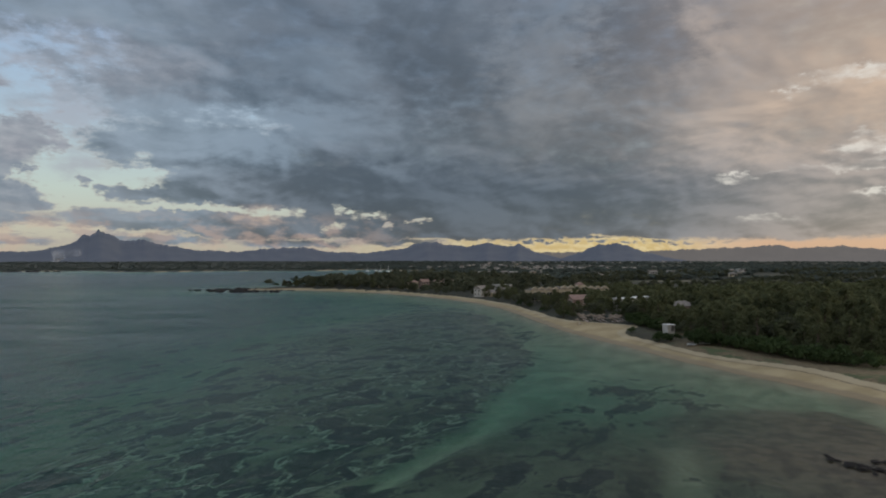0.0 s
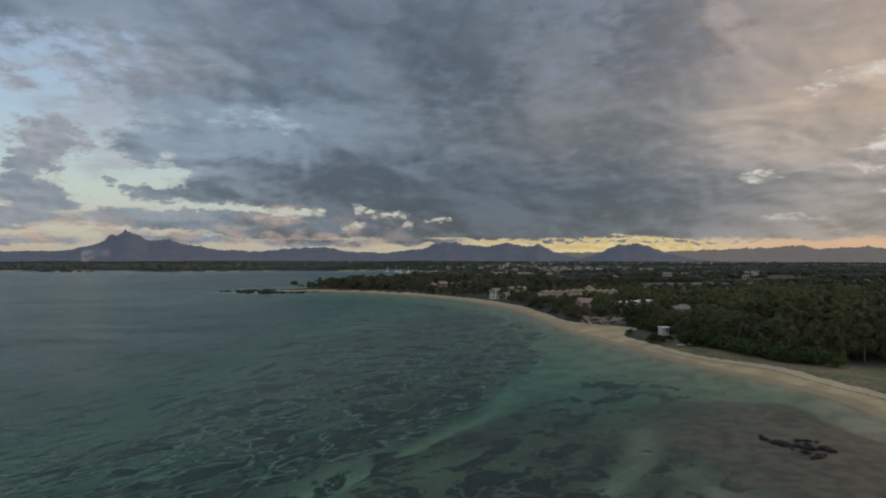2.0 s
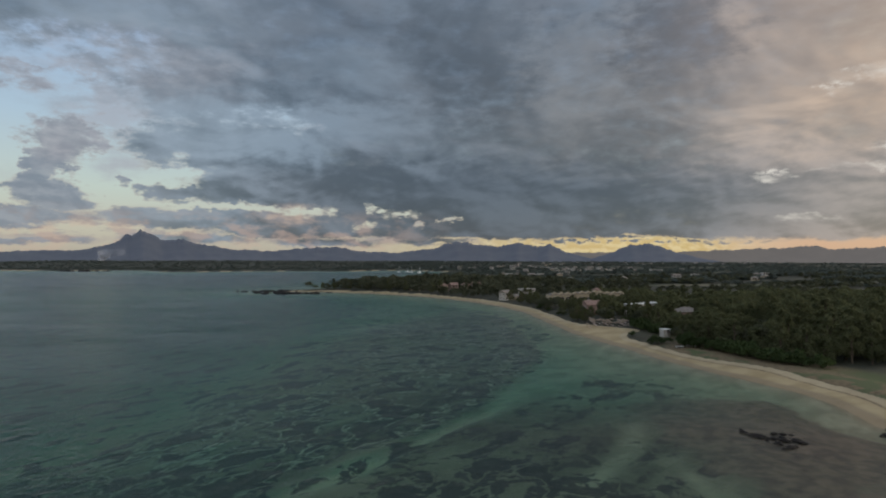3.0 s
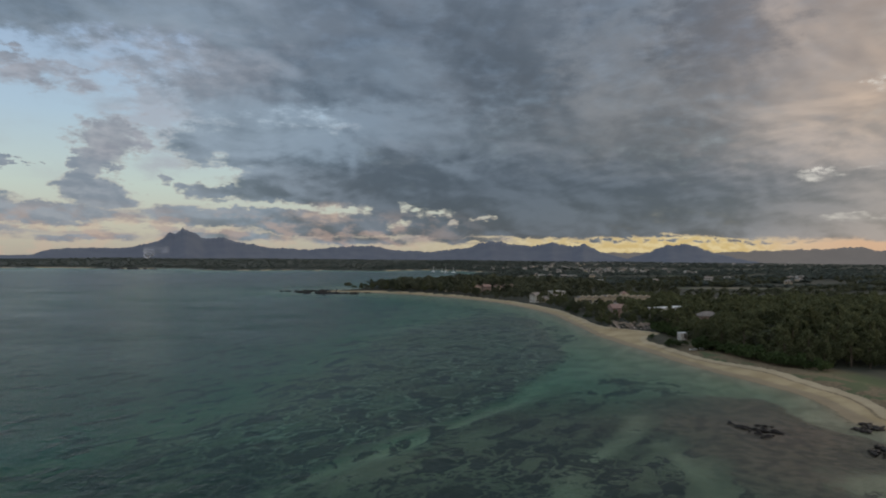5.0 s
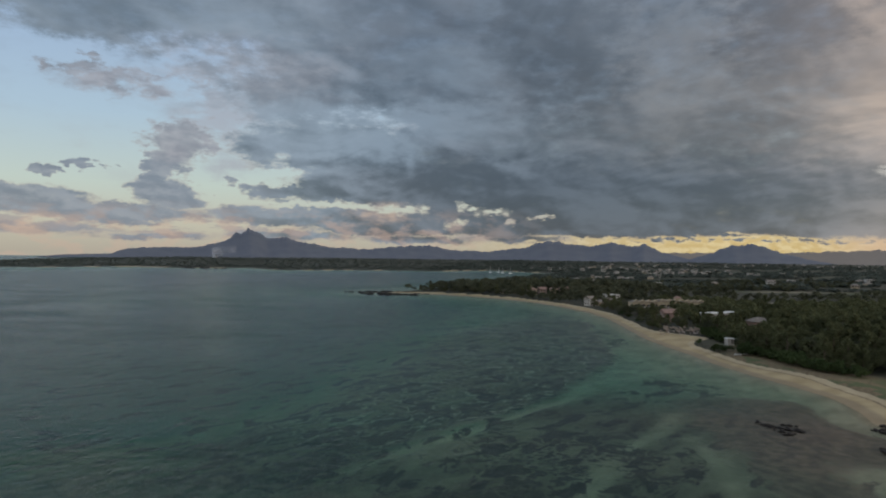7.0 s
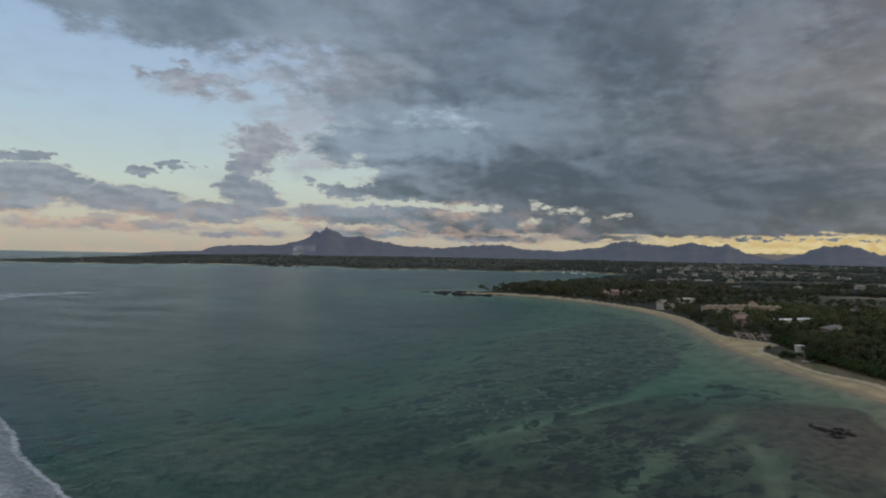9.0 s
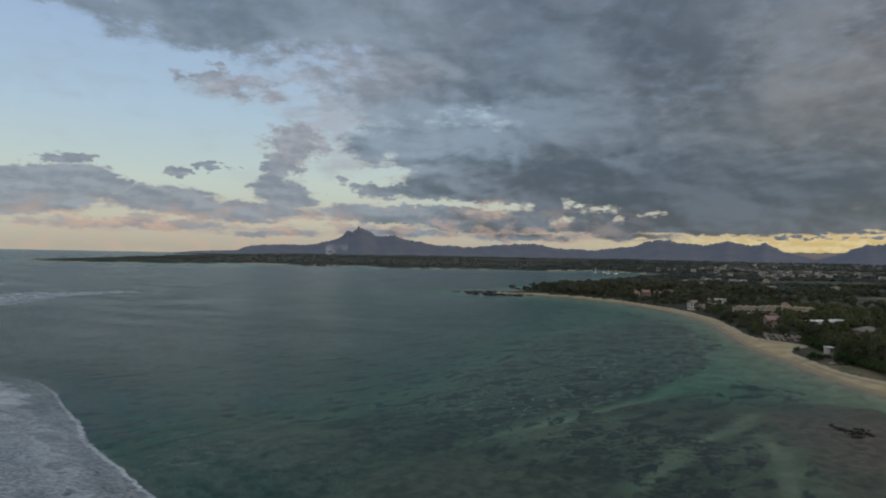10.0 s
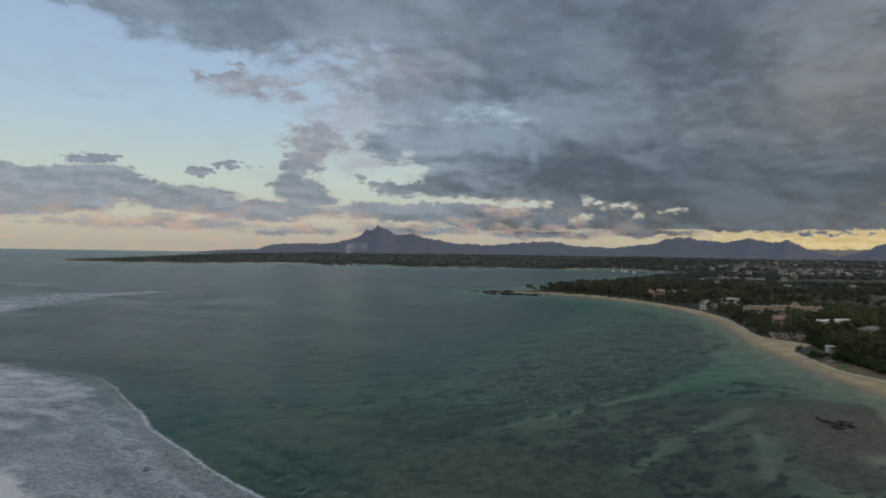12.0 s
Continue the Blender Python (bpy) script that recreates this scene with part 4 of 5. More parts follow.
    for i in range(60):
        x, y = rng.uniform(80, 108), rng.uniform(241, 275)
        if (x - 85) ** 2 + (y - 237) ** 2 > 16 and float(shore_distance(np.array([x]), np.array([y]))[0]) > float(beach_width(x, y)) + 1.5:
            put(bush, x, y, rng.uniform(0.8, 1.5), rng.uniform(0, 360))
    # the woods behind, too many to count
    kinds = []
    for i in range(6):
        r2 = np.random.default_rng(30 + i)
        c, r = (casuarina_clumps if i < 3 else spreading_clumps)(r2, 10.0, 3.4 if i < 3 else 4.6)
        kinds.append((leaf_quads(r2, c, r, 230, 0.9, 0.1), leaf_quads(r2, c, r, 36, 2.1, 0.0)))

    def wood(name, pts, level, label, lo, hi, wide=1.0, leaves=M_WOOD_FAR):
        out = []
        for x, y, z in pts:
            q = kinds[rng.integers(6)][level]
            tall = 1 + 1.15 * bump2(x, y, -10, 675, 130, 105) - 0.4 * (x < -400)   # the grown wood on the cape
            a, sc = rng.uniform(0, 6.28), rng.uniform(lo, hi) * tall
            ca, sa = math.cos(a) * sc * wide, math.sin(a) * sc * wide
            m = np.array([[ca, -sa, 0], [sa, ca, 0], [0, 0, sc * rng.uniform(0.8, 1.1)]])
            out.append(q @ m.T + (x, y, z - 0.3))
        me = quads_mesh(name, np.concatenate(out), leaves)
        tagged(new(name, me), label, "trees", kind="stuff")

    def with_z(p):
        return np.column_stack([p, ground_height(p[:, 0], p[:, 1])])

    mid = np.array([p for p in plant(rng, 9000, 84, 420, 175, 470, 2, 5.2) if np.min((near[:, 0] - p[0]) ** 2 + (near[:, 1] - p[1]) ** 2) > 16])
    wood("woodland_near", with_z(mid[:2300]), 0, "dense dark casuarina wood behind the beach", 0.8, 1.15, 1.0, M_LEAF)
    band = plant(rng, 9000, -180, 720, 290, 960, 3, 7.0)
    keep = (wob(band[:, 0], band[:, 1], 37, 1) + wob(band[:, 0], band[:, 1], 15, 3) * 0.6 > -0.45) | (shore_distance(band[:, 0], band[:, 1]) < 70)
    keep &= (wob(band[:, 0] * 0.35, band[:, 1], 17, 2) + 0.6 * wob(band[:, 0], band[:, 1], 40, 4) > 0.05) | (band[:, 0] < 130) | (band[:, 1] < 480)
    keep &= ~((band[:, 0] > 84) & (band[:, 1] < 465) & (band[:, 0] < 415))
    keep &= np.min((band[:, None, 0] - spots[None, -75:, 0]) ** 2 + (band[:, None, 1] - spots[None, -75:, 1]) ** 2, axis=1) > 16
    wood("woodland_village", with_z(band[keep][:2600]), 0, "dark green trees and scrub between the houses", 0.45, 0.85, 1.3)
    # far woods, ever sparser, their leaves coloured bluish grey for distance haze
    n = 24000
    dist, ang = np.exp(rng.uniform(math.log(800), math.log(4300), n)), np.radians(rng.uniform(-60, 38, n))
    fx, fy = dist * np.sin(ang), dist * np.cos(ang)
    s = shore_distance(fx, fy)
    ok = (s > 12) & ((wob(fx * 0.4, fy, 60, 2) + 0.7 * wob(fx, fy, 33, 5) > -0.1) | (s < 90) | (fx < 0))
    wood("woodland_far", with_z(np.column_stack([fx, fy])[ok][:13000]), 1, "far dark woods on the coastal plain", 0.32, 0.6, 3.4, M_WOOD_HAZED)


build_trees()

# ---- buildings ----
M_WHITE = speckled("weathered_white_render", (0.38, 0.36, 0.33), (0.56, 0.54, 0.49), 0.6, 0.8, 0.1, 0.02)
M_CREAM = speckled("cream_render", (0.38, 0.31, 0.21), (0.52, 0.44, 0.31), 0.5, 0.85, 0.1, 0.02)
M_PINK = speckled("faded_pink_render", (0.27, 0.18, 0.145), (0.38, 0.27, 0.22), 0.5, 0.85, 0.1, 0.02)
M_ROOF_RED = speckled("terracotta_roof", (0.20, 0.125, 0.10), (0.31, 0.21, 0.175), 0.9, 0.85, 0.4, 0.05)
M_ROOF_GREY = speckled("grey_shingle_roof", (0.16, 0.14, 0.12), (0.28, 0.25, 0.22), 0.9, 0.85, 0.4, 0.05)
M_ROOF_WHITE = speckled("white_sheet_roof", (0.72, 0.72, 0.70), (0.84, 0.84, 0.82), 0.4, 0.5, 0.1, 0.02)
M_THATCH = speckled("sugar_cane_thatch", (0.15, 0.115, 0.085), (0.26, 0.21, 0.165), 2.5, 0.95, 0.8, 0.05)
M_GLASS, _k, _b = material("dark_window_glass", (0.015, 0.017, 0.02), 0.08)
M_TIMBER = speckled("brown_timber", (0.10, 0.06, 0.035), (0.18, 0.11, 0.065), 4.0, 0.7, 0.2, 0.01)
M_HULL = speckled("white_hull_paint", (0.70, 0.70, 0.69), (0.82, 0.82, 0.80), 1.0, 0.35, 0.05, 0.01)
M_CLOTH = speckled("pale_lounger_cloth", (0.40, 0.33, 0.30), (0.54, 0.46, 0.42), 3.0, 0.9, 0.2, 0.01)


def roof_mesh(kind, w, d, h, over=0.5):
    """A pitched, hipped or flat roof over a w x d plan, base at z 0."""
    bm = bmesh.new()
    if kind == "flat":
        box(bm, -w / 2 - over, -d / 2 - over, 0, w / 2 + over, d / 2 + over, 0.35, 0.05)
        return bm
    a, b = w / 2 + over, d / 2 + over
    inset = (b if kind == "hip" else 0.0)
    inset = min(inset, a - 0.3)
    base = [bm.verts.new(p) for p in ((-a, -b, 0), (a, -b, 0), (a, b, 0), (-a, b, 0))]
    low = [bm.verts.new(v.co - Vector((0, 0, 0.18))) for v in base]
    r0, r1 = bm.verts.new((-a + inset, 0, h)), bm.verts.new((a - inset, 0, h))
    bm.faces.new((base[0], base[1], r1, r0)), bm.faces.new((base[2], base[3], r0, r1))
    bm.faces.new((base[1], base[2], r1)), bm.faces.new((base[3], base[0], r0))
    for i in range(4):
        bm.faces.new((low[i], low[(i + 1) % 4], base[(i + 1) % 4], base[i]))
    bm.faces.new(low[::-1])
    return bm


def opening_meshes(w, h):
    """A window: its frame and its pane, standing on z 0 and facing -y."""
    bf = bmesh.new()
    box(bf, -w / 2 - 0.1, -0.10, -0.1, w / 2 + 0.1, 0.06, 0.0), box(bf, -w / 2 - 0.1, -0.10, h, w / 2 + 0.1, 0.06, h + 0.1)
    box(bf, -w / 2 - 0.1, -0.10, 0, -w / 2, 0.06, h), box(bf, w / 2, -0.10, 0, w / 2 + 0.1, 0.06, h), box(bf, -0.04, -0.08, 0, 0.04, 0.05, h)
    bp = bmesh.new()
    box(bp, -w / 2, -0.05, 0, w / 2, 0.02, h)
    fm, pm = bpy.data.meshes.new("window_frame"), bpy.data.meshes.new("pane")
    bf.to_mesh(fm), bp.to_mesh(pm)
    bf.free(), bp.free()
    fm.materials.append(M_WHITE), pm.materials.append(M_GLASS)
    return fm, pm


WIN = opening_meshes(1.4, 1.4)
TALL = opening_meshes(1.8, 2.1)


def window(parent, x, y, z, turn, kind):
    f = shared("window", kind[0], parent, pose(x, y, z, 0, 0, turn))
    shared("pane", kind[1], f, Matrix())


def base_z(x, y):
    return float(ground_height(np.array([x]), np.array([y]))[0])


def house(name, x, y, turn, w, d, storeys, wall, roof_kind, roof, rise, label, group="", lift=0.0):
    root = thing(name, pose(x, y, base_z(x, y) - 0.1, 0, 0, turn), label, "house", group)
    h = 0.3 + 2.9 * storeys + lift
    bm = bmesh.new()
    box(bm, -w / 2, -d / 2, -0.5, w / 2, d / 2, h, 0.06)
    if roof_kind == "gable":
        for sx in (-1, 1):
            vs = [bm.verts.new(p) for p in ((sx * w / 2, -d / 2, h - 0.05), (sx * w / 2, d / 2, h - 0.05), (sx * w / 2, 0, h + rise * 0.92))]
            bm.faces.new(vs)
    part("wall", bm, wall, root)
    part("roof", roof_mesh(roof_kind, w, d, rise), roof, root, at=pose(0, 0, h))
    n = max(2, int(w // 3.2))
    for st in range(storeys):
        for i in range(n):
            wx = -w / 2 + (i + 0.5) * w / n
            window(root, wx, -d / 2 - 0.02, 0.3 + 2.9 * st + (0.2 if st == 0 and i % 2 else 0.8), 0, TALL if st == 0 and i % 2 else WIN)
        for j in range(max(1, int(d // 4))):
            window(root, -w / 2 - 0.02, -d / 2 + (j + 0.5) * d / max(1, int(d // 4)), 1.1 + 2.9 * st, -90, WIN)
    bm = bmesh.new()
    box(bm, -0.5, -0.08, 0, 0.5, 0.05, 2.1, 0.02)
    part("door", bm, M_TIMBER, root, at=pose(w * 0.06, -d / 2 - 0.01, 0.3))
    return root


def hotel():
    """The long beach hotel: two and a half storeys, balconies and a row of little gables."""
    root = thing("beach_hotel", pose(84, 424, base_z(84, 424) - 0.1, 0, 0, 13), "long cream beach hotel with balconies and small gables", "hotel")
    for x0, x1, y0, h in ((-28, -9, -4.6, 7.4), (-9, 12, -6, 8.2), (12, 28, -5.2, 7.8)):
        bm = bmesh.new()
        box(bm, x0, y0, -0.5, x1, 6, h, 0.06)
        part("wing", bm, M_CREAM, root)
        bm = bmesh.new()
        box(bm, x0 - 0.2, y0 - 0.2, h, x1 + 0.2, 6.2, h + 0.3, 0.05), box(bm, x0 + 1.5, y0 + 3.5, h + 0.3, x1 - 1.5, 4.5, h + 1.2, 0.3)
        part("roof", bm, M_ROOF_GREY, root)
    bm = bmesh.new()
    box(bm, -2.2, -2.2, 0, 2.2, 2.2, 2.6, 0.05)
    tower = part("stair_tower", bm, M_CREAM, root, at=pose(9, 1, 8.2))
    part("tower_roof", roof_mesh("hip", 4.4, 4.4, 1.8, 0.4), M_ROOF_RED, tower, at=pose(0, 0, 2.6))
    bm = bmesh.new()
    for sx in (-1, 1):
        box(bm, sx * 1.9 - 0.2, -0.5, -2.4, sx * 1.9 + 0.2, 0.3, 0.9)
    vs = [bm.verts.new(p) for p in ((-2.5, -0.5, 0.9), (2.5, -0.5, 0.9), (0, -0.5, 2.5), (-2.5, 1.6, 0.9), (2.5, 1.6, 0.9), (0, 1.6, 2.5))]
    for f in ((0, 1, 2), (5, 4, 3), (0, 2, 5, 3), (2, 1, 4, 5), (1, 0, 3, 4)):
        bm.faces.new([vs[i] for i in f])
    gable = bpy.data.meshes.new("gable")
    bm.to_mesh(gable)
    bm.free()
    gable.materials.append(M_CREAM)
    bm = bmesh.new()
    box(bm, -1.9, -1.3, 0, 1.9, 0, 0.18), box(bm, -1.9, -1.3, 0.18, 1.9, -1.18, 1.05)
    balcony = bpy.data.meshes.new("balcony")
    bm.to_mesh(balcony)
    bm.free()
    balcony.materials.append(M_WHITE)
    for i in range(11):
        x = -25 + i * 5.0
        front, eaves = (-4.6, 7.2) if x < -9 else (-6.0, 8.0) if x < 12 else (-5.2, 7.6)
        shared("gable", gable, root, pose(x, front, eaves))
        for st in range(2):
            for dx in (-1.05, 1.05):
                window(root, x + dx, front - 0.03, 0.5 + 3.4 * st, 0, TALL)
        shared("balcony", balcony, root, pose(x, front, 3.5))
    return root


hotel()
house("gabled_villa", 74, 345, 8, 9, 10, 2, M_PINK, "gable", M_ROOF_RED, 2.4, "faded pink two-storey villa with a tiled gable")
house("beach_villa", 28, 464, 35, 7, 8, 2, M_WHITE, "gable", M_ROOF_GREY, 2.2, "white two-storey beach villa with a grey gabled roof")
house("beach_villa", 36.5, 468, 35, 7, 9, 1, M_CREAM, "hip", M_ROOF_GREY, 2.0, "low cream beach villa beside a taller white one")
house("beach_villa", 43, 474, 25, 6, 7, 2, M_WHITE, "flat", M_ROOF_GREY, 0.4, "narrow white villa with a flat grey roof")
house("beach_villa", 50, 529, 35, 12, 10, 2, M_WHITE, "flat", M_WHITE, 0.4, "white flat-roofed villa set back from the beach")
for i, (x, y) in enumerate(((-29, 596), (-18, 602), (-6, 608), (5, 614))):
    house("terrace_house", x, y + (i % 2) * 4, 30 - 8 * (i % 2), 8.6 - (i % 3), 8, 2, M_PINK if i % 2 else M_CREAM, "gable" if i % 2 else "hip", M_ROOF_RED, 2.4, "pink terraced beach house with a terracotta roof", "terraced houses by the cape")
house("beach_bungalow", -58, 607, 25, 10, 7, 1, M_CREAM, "hip", M_ROOF_GREY, 1.8, "small cream bungalow among trees near the cape")
house("hip_roof_house", 121, 319, 20, 12.5, 8.5, 1, M_PINK, "hip", M_ROOF_GREY, 2.4, "low pink house under a broad faded hipped roof", lift=1.2)
house("long_low_house", 158, 446, 12, 13, 8, 1, M_CREAM, "gable", M_ROOF_GREY, 1.8, "long low cream house with a weathered grey roof", lift=1.6)
house("long_low_house", 172, 457, 12, 11, 8, 1, M_WHITE, "gable", M_ROOF_GREY, 1.8, "low white house beside a longer cream one", lift=1.6)
house("beach_hut", 100, 255, 25, 3.2, 3.0, 1, M_WHITE, "flat", M_ROOF_WHITE, 0.3, "small white beach hut among shrubs")
house("tree_shaded_house", 120, 262, 20, 6, 5, 1, M_CREAM, "gable", M_ROOF_GREY, 1.6, "small pale house half hidden in casuarinas")
for i, (x, y, w) in enumerate(((97, 341, 6.2), (104.5, 347, 7), (113, 356, 8.5))):
    house("white_roof_pavilion", x, y, 32, w, 6.5, 1, M_WHITE, "flat", M_ROOF_WHITE, 0.4, "open pavilion with a flat bright white roof", "white-roofed pavilions", lift=3.2)


def beach_kiosk():
    root = thing("beach_kiosk", pose(85, 237, base_z(85, 237) - 0.05, 0, 0, 18), "small white kiosk with a dark open front", "kiosk")
    bm = bmesh.new()
    box(bm, -1.6, -1.5, -0.3, -1.45, 1.5, 3.2), box(bm, 1.45, -1.5, -0.3, 1.6, 1.5, 3.2), box(bm, -1.45, 1.35, -0.3, 1.45, 1.5, 3.2), box(bm, -1.45, -1.5, -0.3, 0.1, -1.35, 3.2)
    box(bm, 0.1, -1.5, -0.3, 1.45, -1.35, 1.0)
    part("wall", bm, M_WHITE, root)
    bm = bmesh.new()
    box(bm, -1.85, -1.9, 3.2, 1.85, 1.7, 3.4, 0.04)
    part("roof", bm, M_ROOF_WHITE, root)
    bm = bmesh.new()
    box(bm, 0.1, -1.8, 1.0, 1.45, -1.3, 1.08, 0.01)
    part("counter", bm, M_TIMBER, root)


beach_kiosk()


def parasol_and_lounger():
    """A thatched beach parasol and a sun lounger, each set out in rows before the hotel."""
    para = thing("thatched_parasol", Matrix(), "round thatched beach parasol on a timber pole", "parasol", "parasols before the hotel")
    bm = bmesh.new()
    tube(bm, [(0, 0, -0.3), (0, 0, 1.2), (0, 0, 2.5)], [0.07, 0.06, 0.05], 8)
    part("pole", bm, M_TIMBER, para)
    bm = bmesh.new()
    tube(bm, [(0, 0, 1.9), (0, 0, 2.05), (0, 0, 2.5), (0, 0, 2.75)], [1.1, 1.15, 0.5, 0.05], 14)
    part("canopy", bm, M_THATCH, para)
    bed = thing("sun_lounger", Matrix(), "pale sun lounger standing on the sand", "lounger", "loungers before the hotel")
    bm = bmesh.new()
    box(bm, -0.33, -0.95, 0.30, 0.33, 0.35, 0.42, 0.02)
    part("mattress", bm, M_CLOTH, bed)
    bm = bmesh.new()
    box(bm, -0.33, 0, 0, 0.33, 0.75, 0.10, 0.02)
    part("backrest", bm, M_CLOTH, bed, at=pose(0, 0.33, 0.33, 38))
    for sx in (-0.27, 0.27):
        for sy in (-0.8, 0.25):
            bm = bmesh.new()
            box(bm, sx - 0.025, sy - 0.025, 0, sx + 0.025, sy + 0.025, 0.30)
            part("leg", bm, M_TIMBER, bed)
    rng = np.random.default_rng(3)
    first = True
    for row in range(4):
        for i in range(6):
            x = 60 + i * 3.4 + row * 0.8 + rng.uniform(-1.6, 1.6)
            y = 276 + row * 5.2 - i * 0.6 + rng.uniform(-2.2, 2.2)
            z = base_z(x, y)
            a, b = pose(x, y, z, 0, 0, rng.uniform(0, 90)), pose(x + 1.3, y - 0.9, base_z(x + 1.3, y - 0.9), 0, 0, 55 + rng.uniform(-12, 12))
            if first:
                para.matrix_basis, bed.matrix_basis = a, b
                first = False
            else:
                copy_thing(para, a), copy_thing(bed, b)


parasol_and_lounger()


def dinghy(x, y, turn, size):
    root = thing("dinghy", pose(x, y, base_z(x, y) + 0.02, 0, 4, turn), "small white dinghy pulled up on the sand", "boat", "dinghies on the beach")
    bm = bmesh.new()
    secs = []
    for u in np.linspace(0, 1, 9):
        hw = 0.72 * math.sin(math.pi * min(1.0, 0.18 + 0.82 * (1 - u))) ** 0.6 if u < 1 else 0.02
        px = -1.9 + 3.8 * u
        secs.append([bm.verts.new(Vector((px, sy * hw * k, zz + 0.12 * u * u)) * size) for sy, k, zz in ((-1, 1, 0.62), (-1, 0.85, 0.22), (0, 0, 0.0), (1, 0.85, 0.22), (1, 1, 0.62))])
    for a, b in zip(secs[:-1], secs[1:]):
        for j in range(4):
            bm.faces.new((a[j], b[j], b[j + 1], a[j + 1]))
    bm.faces.new(secs[0])
    bmesh.ops.solidify(bm, geom=bm.faces[:], thickness=0.05)
    part("hull", bm, M_HULL, root)
    for px in (-0.9, 0.3):
        bm = bmesh.new()
        box(bm, px - 0.13, -0.6, 0.42, px + 0.13, 0.6, 0.46)
        part("thwart", bm, M_TIMBER, root, at=Matrix.Diagonal((size, size, size, 1)))


dinghy(80.5, 203.5, 20, 1.0)
dinghy(85, 205, 5, 1.1)


def far_houses():
    """White houses scattered over the plain: three kinds, copied."""
    kinds = []
    for i, (w, d, h, rk, wall, roof) in enumerate(((10, 8, 5.8, "flat", M_WHITE, M_WHITE), (9, 8, 3.6, "hip", M_CREAM, M_ROOF_GREY), (11, 8, 5.8, "gable", M_WHITE, M_ROOF_GREY))):
        root = thing("village_house", Matrix(), ("white flat-roofed village house among trees", "cream village house with a grey hipped roof", "white village house with a grey gabled roof")[i], "house", "houses on the plain")
        bm = bmesh.new()
        box(bm, -w / 2, -d / 2, -1, w / 2, d / 2, h, 0.1)
        part("wall", bm, wall, root)
        part("roof", roof_mesh(rk, w, d, 2.4), roof, root, at=pose(0, 0, h))
        for j in range(3):
            for z in ((1.0, 4.0) if h > 5 else (1.2,)):
                window(root, -w / 3 + j * w / 3, -d / 2 - 0.03, z, 0, TALL)
        kinds.append(root)
    rng = np.random.default_rng(21)
    n, seen = 0, set()
    towns = [(120, 1950, 190, 330), (300, 1750, 160, 180), (560, 2700, 380, 400), (110, 1120, 70, 120), (330, 870, 190, 140), (1100, 3000, 500, 500), (250, 1500, 200, 200)]
    while n < 110:
        cx, cy, rx, ry = towns[(0, 0, 1, 2, 2, 6, 0, 1, 3, 4, 5, 6)[n % 12]]
        x, y = cx + rng.normal() * rx * 0.6, cy + rng.normal() * ry * 0.6
        if y < 700 or float(shore_distance(np.array([x]), np.array([y]))[0]) < 60:
            continue
        ob = kinds[rng.choice(3, p=[0.5, 0.3, 0.2])]
        m = pose(x, y, base_z(x, y) + 0.4, 0, 0, rng.uniform(-30, 40))
        if ob not in seen:
            ob.matrix_basis = m
            seen.add(ob)
        else:
            copy_thing(ob, m)
        n += 1


far_houses()


# ---- rocks on the reef flat, by the shore and off the cape ----
def rock_models():
    out = []
    for i in range(5):
        bm = bmesh.new()
        bmesh.ops.create_icosphere(bm, subdivisions=3, radius=1.0)
        off = Vector((i * 7.3, i * 3.1, i * 1.7))
        for v in bm.verts:
            n = noise.fractal(v.co * 1.3 + off, 0.8, 2.0, 4) * 0.42 + noise.cell(v.co * 2.2 + off) * 0.16
            v.co *= 1.0 + n
            v.co.z *= 0.42
        me = bpy.data.meshes.new("rock")
        bm.to_mesh(me)
        bm.free()
        me.materials.append(M_ROCK)
        out.append(me)
    return out


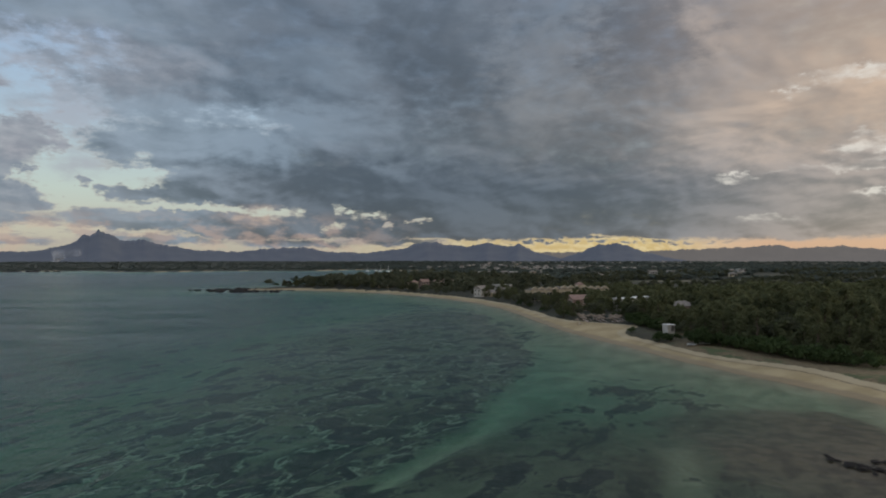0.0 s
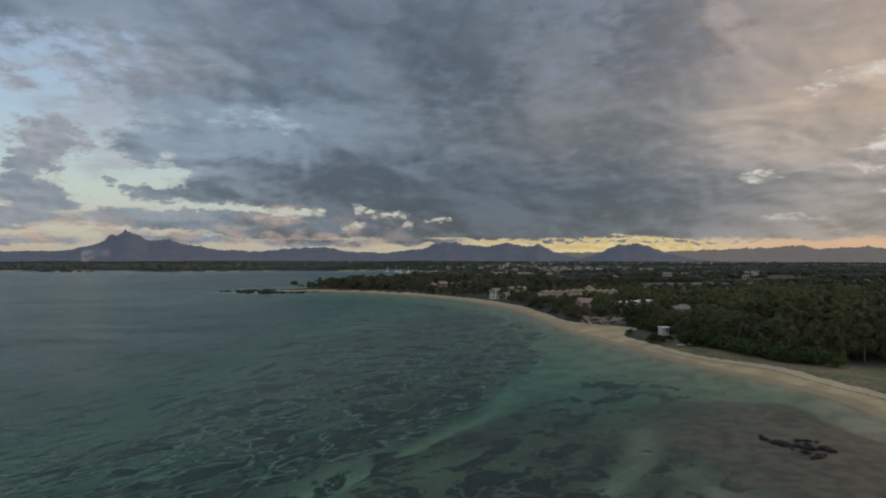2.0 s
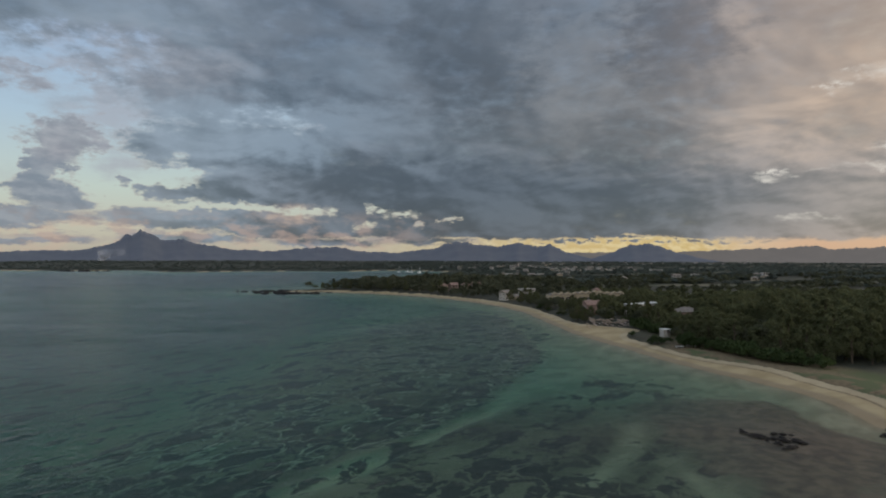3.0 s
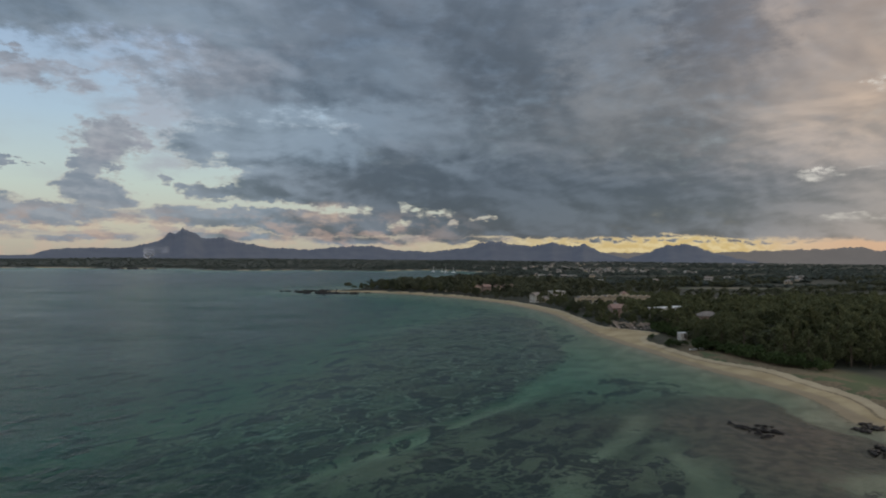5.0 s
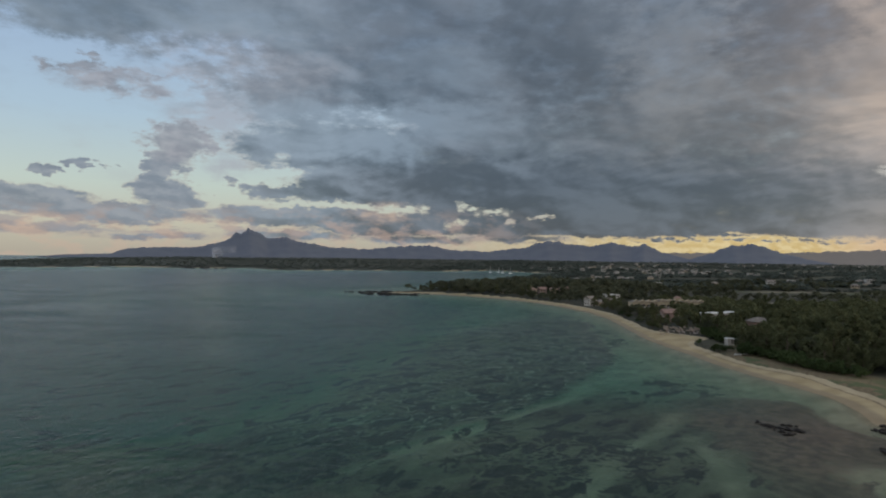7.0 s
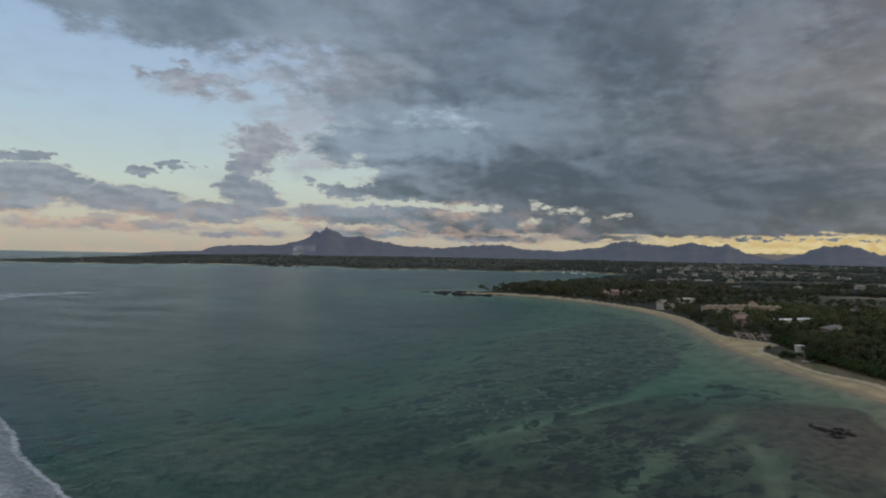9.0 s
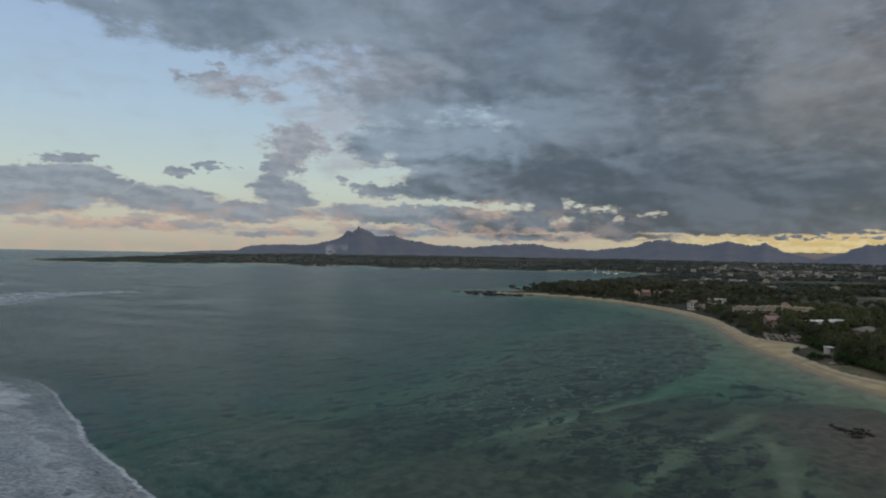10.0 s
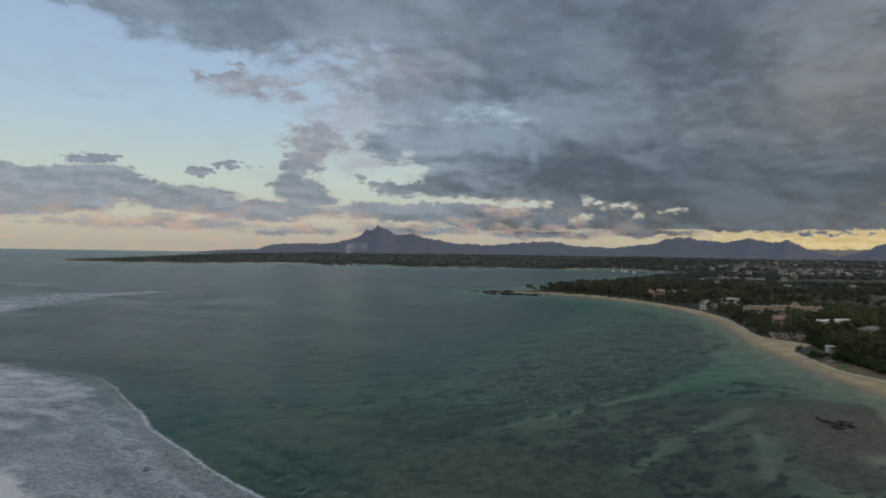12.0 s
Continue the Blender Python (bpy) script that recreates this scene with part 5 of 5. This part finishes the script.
def scatter_rocks():
    meshes, rng = rock_models(), np.random.default_rng(5)

    def lay(n, cx, cy, along, across, turn, lo, hi, label, group):
        ca, sa = math.cos(radians(turn)), math.sin(radians(turn))
        for i in range(n):
            u, v = rng.uniform(-1, 1) * along, rng.normal() * 0.5 * across
            x, y = cx + ca * u - sa * v, cy + sa * u + ca * v
            sc = rng.uniform(lo, hi) * (1.15 - 0.5 * abs(u) / along)
            ob = new("rock", meshes[rng.integers(5)])
            ob.matrix_basis = Matrix.LocRotScale((x, y, 0.10 + 0.12 * sc), Euler((0, 0, radians(turn + rng.uniform(-25, 25)))), (sc * 1.5, sc * 0.75, sc * 1.25))
            tagged(ob, label, "rock", group)

    reef = "black wet basalt rock breaking the shallow water"
    lay(12, 60.0, 92.2, 3.4, 0.9, -48, 0.28, 0.62, reef, "rocks on the reef flat")
    lay(13, 64.6, 88.0, 3.4, 1.3, -40, 0.32, 0.75, reef, "rocks on the reef flat")
    lay(6, 65.4, 92.6, 2.6, 0.4, -18, 0.25, 0.5, reef, "rocks on the reef flat")
    lay(6, 62.0, 86.0, 3.4, 1.2, -40, 0.2, 0.4, reef, "rocks on the reef flat")
    lay(9, 59.0, 91.5, 4.6, 0.6, -75, 0.25, 0.55, reef, "rocks on the reef flat")
    lay(8, 63.4, 84.0, 3.0, 0.8, 20, 0.25, 0.5, reef, "rocks on the reef flat")
    lay(26, 90, 95, 5.5, 2.6, 35, 0.35, 0.95, "black basalt rock at the water's edge", "rocks at the beach")
    lay(24, 83, 76, 6.5, 2.8, 50, 0.35, 0.95, "black basalt rock at the water's edge", "rocks at the beach")
    lay(26, -196, 612, 24, 5, 6, 1.2, 2.8, "low black rock off the tip of the cape", "rocks off the cape")
    lay(34, -182, 575, 32, 5, 3, 1.2, 2.8, "low black rock off the tip of the cape", "rocks off the cape")
    lay(10, -228, 598, 12, 3, 5, 1.0, 2.2, "low black rock off the tip of the cape", "rocks off the cape")
    lay(8, -150, 598, 8, 2, -10, 0.8, 1.6, "low black rock on the sandy cape", "rocks off the cape")
    lay(16, -940, 1440, 60, 8, 10, 2.0, 5.0, "dark rock along the far shore", "rocks along the far shore")


scatter_rocks()


# ---- boats at anchor in the far bay and smoke under the peak ----
def catamarans():
    root = thing("catamaran", pose(-186, 1540, 0), "white sailing catamaran with a bare mast at anchor", "boat", "catamarans in the far bay")
    for sy in (-2.6, 2.6):
        bm = bmesh.new()
        box(bm, -4.5, sy - 0.5, -0.3, 4.5, sy + 0.5, 0.9, 0.2)
        part("hull", bm, M_HULL, root)
    bm = bmesh.new()
    box(bm, -2.4, -2.6, 0.85, 1.8, 2.6, 1.8, 0.25)
    part("cabin", bm, M_HULL, root)
    bm = bmesh.new()
    tube(bm, [(0.5, 0, 1.7), (0.5, 0, 8), (0.5, 0, 15)], [0.3, 0.25, 0.15], 8)
    part("mast", bm, M_HULL, root)
    for x, y, a in ((-166, 1560, 40), (-150, 1500, -20), (-128, 1470, 60)):
        copy_thing(root, pose(x, y, 0, 0, 0, a))


catamarans()


def smoke_plume():
    mat = bpy.data.materials.new("thin_smoke")
    mat.use_nodes = True
    k = Kit(mat.node_tree)
    clear, haze, mx = k.node("ShaderNodeBsdfTransparent"), k.node("ShaderNodeBsdfDiffuse"), k.node("ShaderNodeMixShader")
    k.put(haze.inputs[0], (0.75, 0.78, 0.85))
    drift = k.noise(k.v("MULTIPLY", k.place(), (0.018, 0.018, 0.012)), 1.0, 5, 0.6, 0.6)
    high = k.sep(k.place())[2]
    k.put(mx.inputs[0], k.m("MULTIPLY", k.step(drift, 0.36, 0.64, 0.0, 0.40), k.step(high, 88, 15)))
    k.put(mx.inputs[1], clear.outputs[0]), k.put(mx.inputs[2], haze.outputs[0])
    k.put(k.node("ShaderNodeOutputMaterial").inputs[0], mx.outputs[0])
    bm = bmesh.new()
    for wide in (1.0, 0.68, 0.4):
        us = [i / 11 for i in range(12)]
        tube(bm, [(-1912 + 130 * u ** 1.5 + 7 * math.sin(u * 9), 3070 + 8 * math.sin(u * 7), 5 + 92 * u ** 0.85) for u in us],
             [wide * (7 + 42 * u ** 0.8) * (1 + 0.18 * math.sin(u * 17)) * (1.0 if u < 0.95 else 0.5) for u in us], 18)
    ob = part("smoke_plume", bm, mat)
    ob.data.polygons.foreach_set("use_smooth", np.ones(len(ob.data.polygons), bool))
    tagged(ob, "thin bluish smoke rising from a field fire", "smoke", kind="stuff")


smoke_plume()
